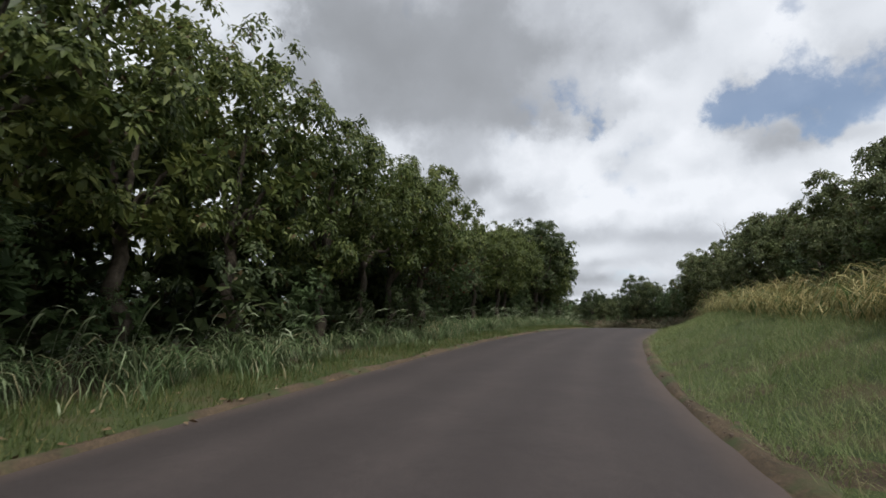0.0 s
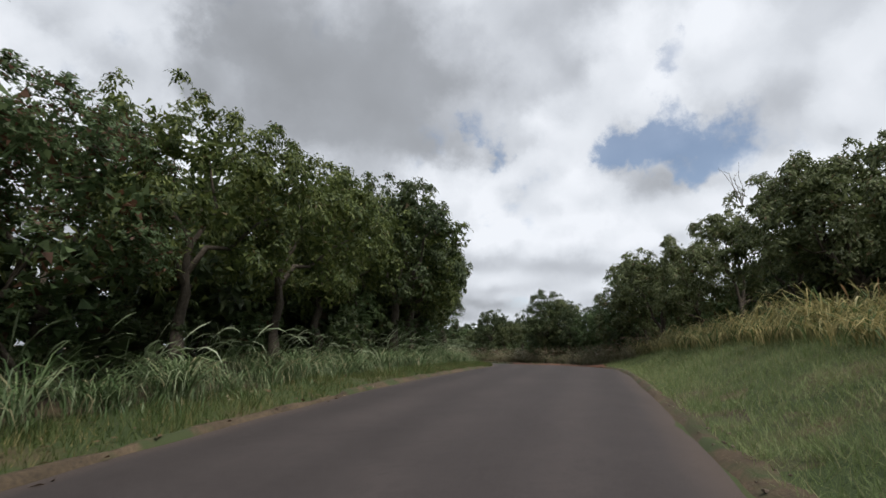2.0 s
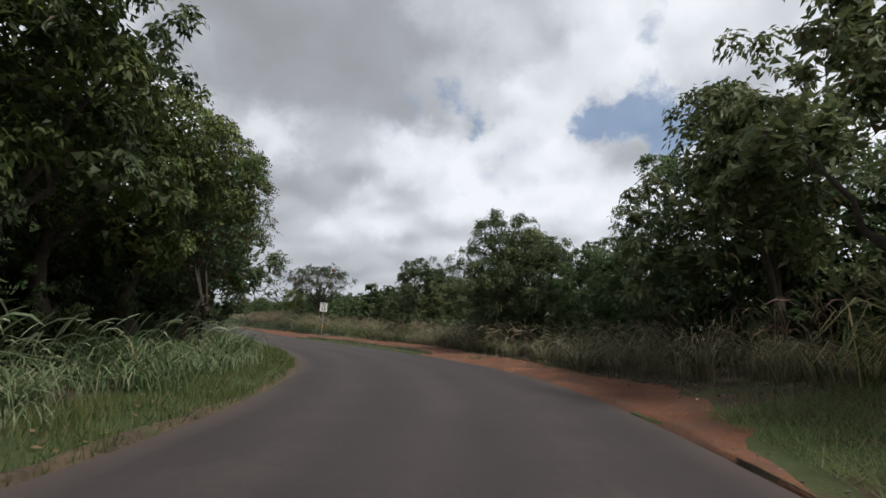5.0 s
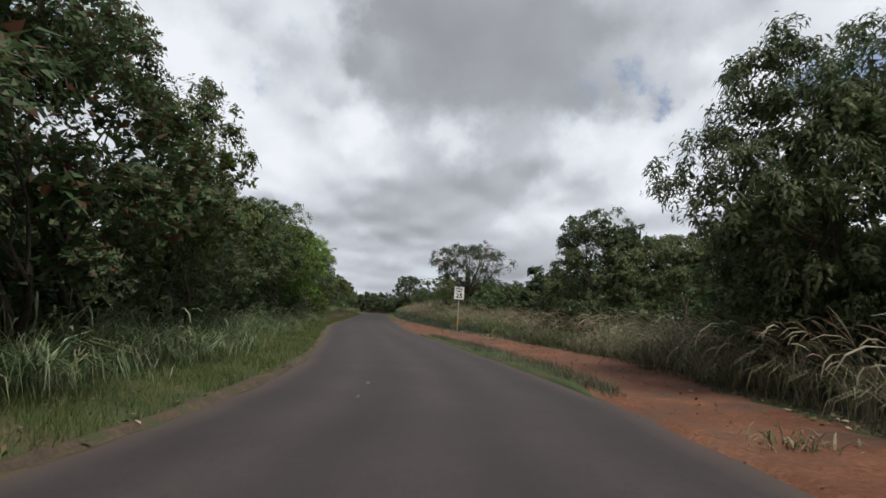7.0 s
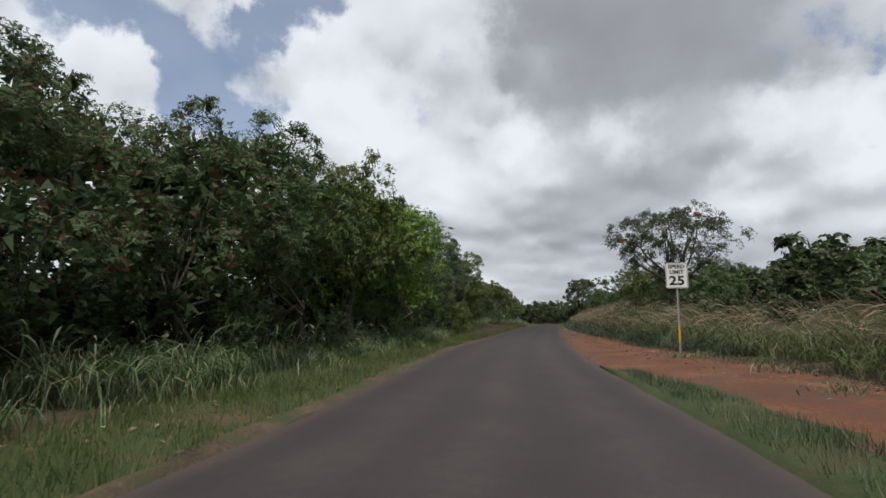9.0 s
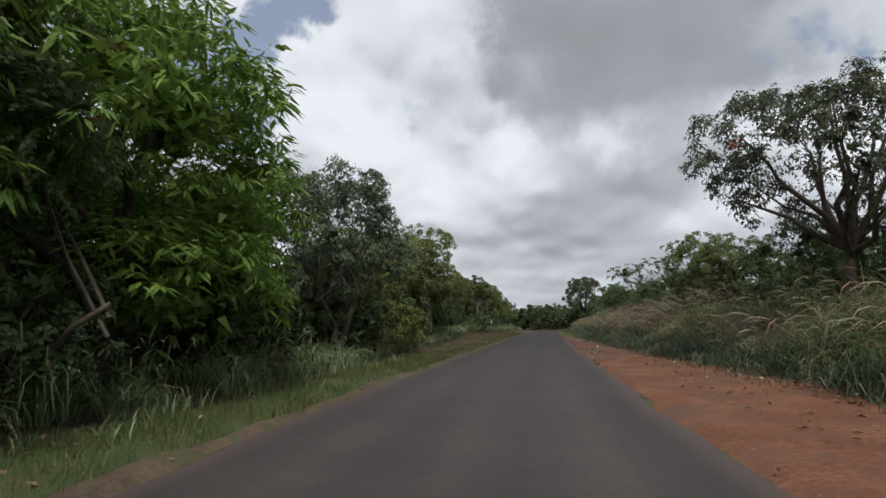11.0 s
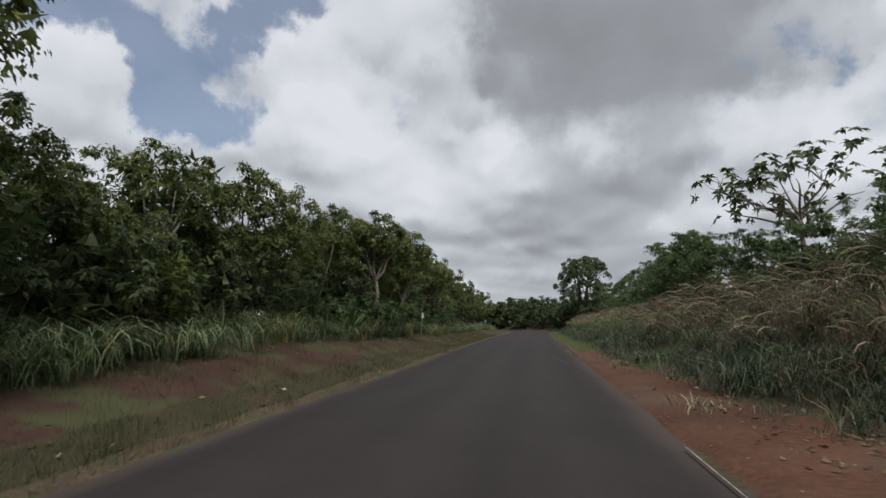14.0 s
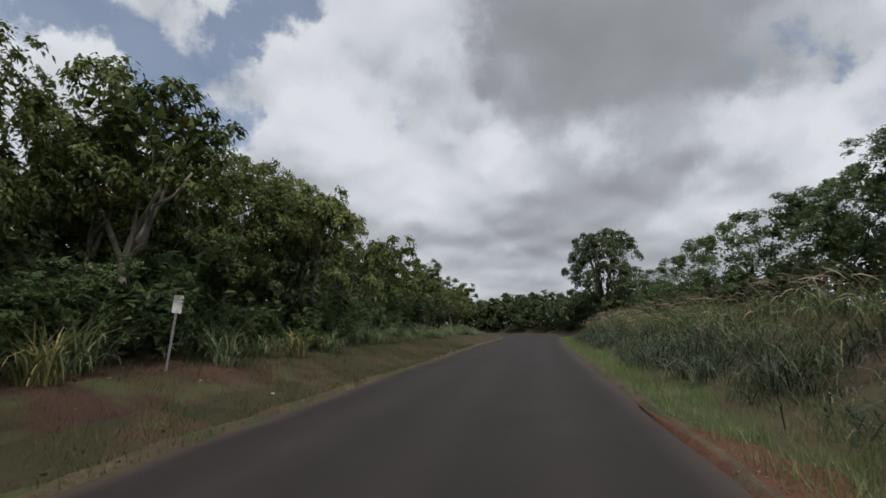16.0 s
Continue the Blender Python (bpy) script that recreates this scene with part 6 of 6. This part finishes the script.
def litter_piece(s, o, seed, mat=None, label="crumpled piece of white litter on the dirt"):
    rng = np.random.default_rng(seed)
    bm = bmesh.new()
    bmesh.ops.create_grid(bm, x_segments=3, y_segments=3, size=0.03)
    for v in bm.verts:
        v.co += Vector((rng.normal(0, 0.01), rng.normal(0, 0.01), abs(rng.normal(0, 0.02))))
    geom = bmesh.ops.extrude_face_region(bm, geom=bm.faces[:])
    bmesh.ops.translate(bm, verts=[g for g in geom["geom"] if isinstance(g, bmesh.types.BMVert)], vec=(0, 0, 0.004))
    me = bpy.data.meshes.new("litter")
    bm.to_mesh(me)
    bm.free()
    me.materials.append(mat or LITTER)
    ob = new("litter", me)
    ob.location = place(s, o)[0] + np.array([0, 0, 0.06])
    tagged(ob, label, "litter", "litter")


litter_piece(110.5, 2.2, 1)
litter_piece(116.2, 2.6, 2)
litter_piece(112.8, -4.6, 3)

litter_piece(126.8, -4.4, 4)
litter_piece(133.9, 2.55, 5)
litter_piece(105.2, -4.2, 6, LITTER_BLUE, "crumpled pale-blue wrapper on the verge")


def road_mark(name, label, mat, points, width, seed):
    """A thin flat mark that follows the asphalt: rows of distance along and offset."""
    rng = np.random.default_rng(seed)
    A = np.array(points, float)
    t = np.linspace(0, 1, 28)
    s, o = np.interp(t, np.linspace(0, 1, len(A)), A[:, 0]), np.interp(t, np.linspace(0, 1, len(A)), A[:, 1])
    wd = width * np.sin(np.pi * np.clip(t, 0.03, 0.97)) ** 0.5 * rng.uniform(0.6, 1.3, len(t)) * 0.5
    lo, hi = edge(s)

    def on_road(q):
        pts = place(s, q)
        u = (q - lo) / (hi - lo)
        pts[:, 2] = line_z(s) + 0.02 + 0.05 * (1 - (2 * u - 1) ** 2) + 0.008
        return pts
    v = np.stack([on_road(o - wd), on_road(o + wd)], 1).reshape(-1, 3)
    k = np.arange(len(t) - 1)[:, None] * 2
    tagged(mesh_object(name, v, k + np.array([[0, 1, 3, 2]]), mat), label, "road mark", kind="structure")


road_mark("tar_streak", "dark curved streak of tar on the asphalt", TAR, [(138.4, 0.52), (137.6, 0.60), (136.0, 0.66), (134.6, 0.82), (133.6, 1.0)], 0.11, 1)
road_mark("road_crack", "dark jagged crack across worn asphalt", TAR, [(34.4, -1.0), (34.0, -0.8), (34.3, -0.6), (33.9, -0.35)], 0.05, 2)
road_mark("road_crack", "dark jagged crack across worn asphalt", TAR, [(33.2, -0.95), (33.7, -0.85), (34.2, -0.72), (34.9, -0.7)], 0.04, 3)
road_mark("pale_scrape", "small pale scrape on the asphalt", STONE, [(65.8, -1.38), (65.45, -1.36)], 0.05, 4)
road_mark("pale_scrape", "small pale scrape on the asphalt", STONE, [(64.25, -1.41), (64.0, -1.40)], 0.045, 5)


def sword_plant(s, o, h, seed):
    """A fan of stiff sword-shaped leaves with withered ones at its foot."""
    rng = np.random.default_rng(seed)
    root = new("sword_leaf_plant")
    tagged(root, "spiky dark-green sword-leaved plant with withered yellow leaves at its foot", "plant")
    root.location = spot(s, o)
    for i in range(40):
        a, th = rng.uniform(0, 6.28), rng.uniform(0.04, 1.12)
        d = np.array([math.cos(a) * math.sin(th), math.sin(a) * math.sin(th), math.cos(th)])
        side = np.array([-math.sin(a), math.cos(a), 0.0]) * 0.036
        foot, ln = np.array([0, 0, rng.uniform(0.05, 0.4)]), h * rng.uniform(0.7, 1.0)
        low, mid, tip = foot + d * 0.06, foot + d * ln * 0.5, foot + d * ln - np.array([0, 0, 0.10 * th])
        back = np.cross(side, d) * 0.35
        v = np.array([low - side * 0.6, low + back, low + side * 0.6, mid - side, mid + back, mid + side, tip])
        mesh_object("leaf", v, [(0, 1, 4, 3), (1, 2, 5, 4), (3, 4, 6), (4, 5, 6)], LEAF_SWORD, root)
    for i in range(9):
        a = rng.uniform(0, 6.28)
        n = np.array([[math.cos(a), math.sin(a)]]) * 0.75
        v, f = blades(rng, np.array([[math.cos(a) * 0.1, math.sin(a) * 0.1, 0.12]]), np.array([rng.uniform(0.4, 0.65)]), np.array([0.07]), n, 4, 1.0)
        mesh_object("withered_leaf", v, f, LEAF_WITHERED, root, "withered straw-yellow leaf")


sword_plant(136.8, -6.9, 1.55, 41)


def fallen_log(s, o, length, turn, seed):
    rng = np.random.default_rng(seed)
    w = radians(turn)
    d = np.array([math.cos(w), math.sin(w), 0.03]) * length
    line_ = bent_line(rng, -d / 2, d / 2, 6, 0.06)
    v, f = tube(line_, np.linspace(0.085, 0.06, 6), 9, seed)
    ob = mesh_object("fallen_log", v, f, BARK, smooth=True)
    ob.location = spot(s, o) + Vector((0, 0, 0.09))
    tagged(ob, "short weathered brown log lying in the undergrowth", "log")


fallen_log(113.6, -7.2, 1.15, 70, 7)
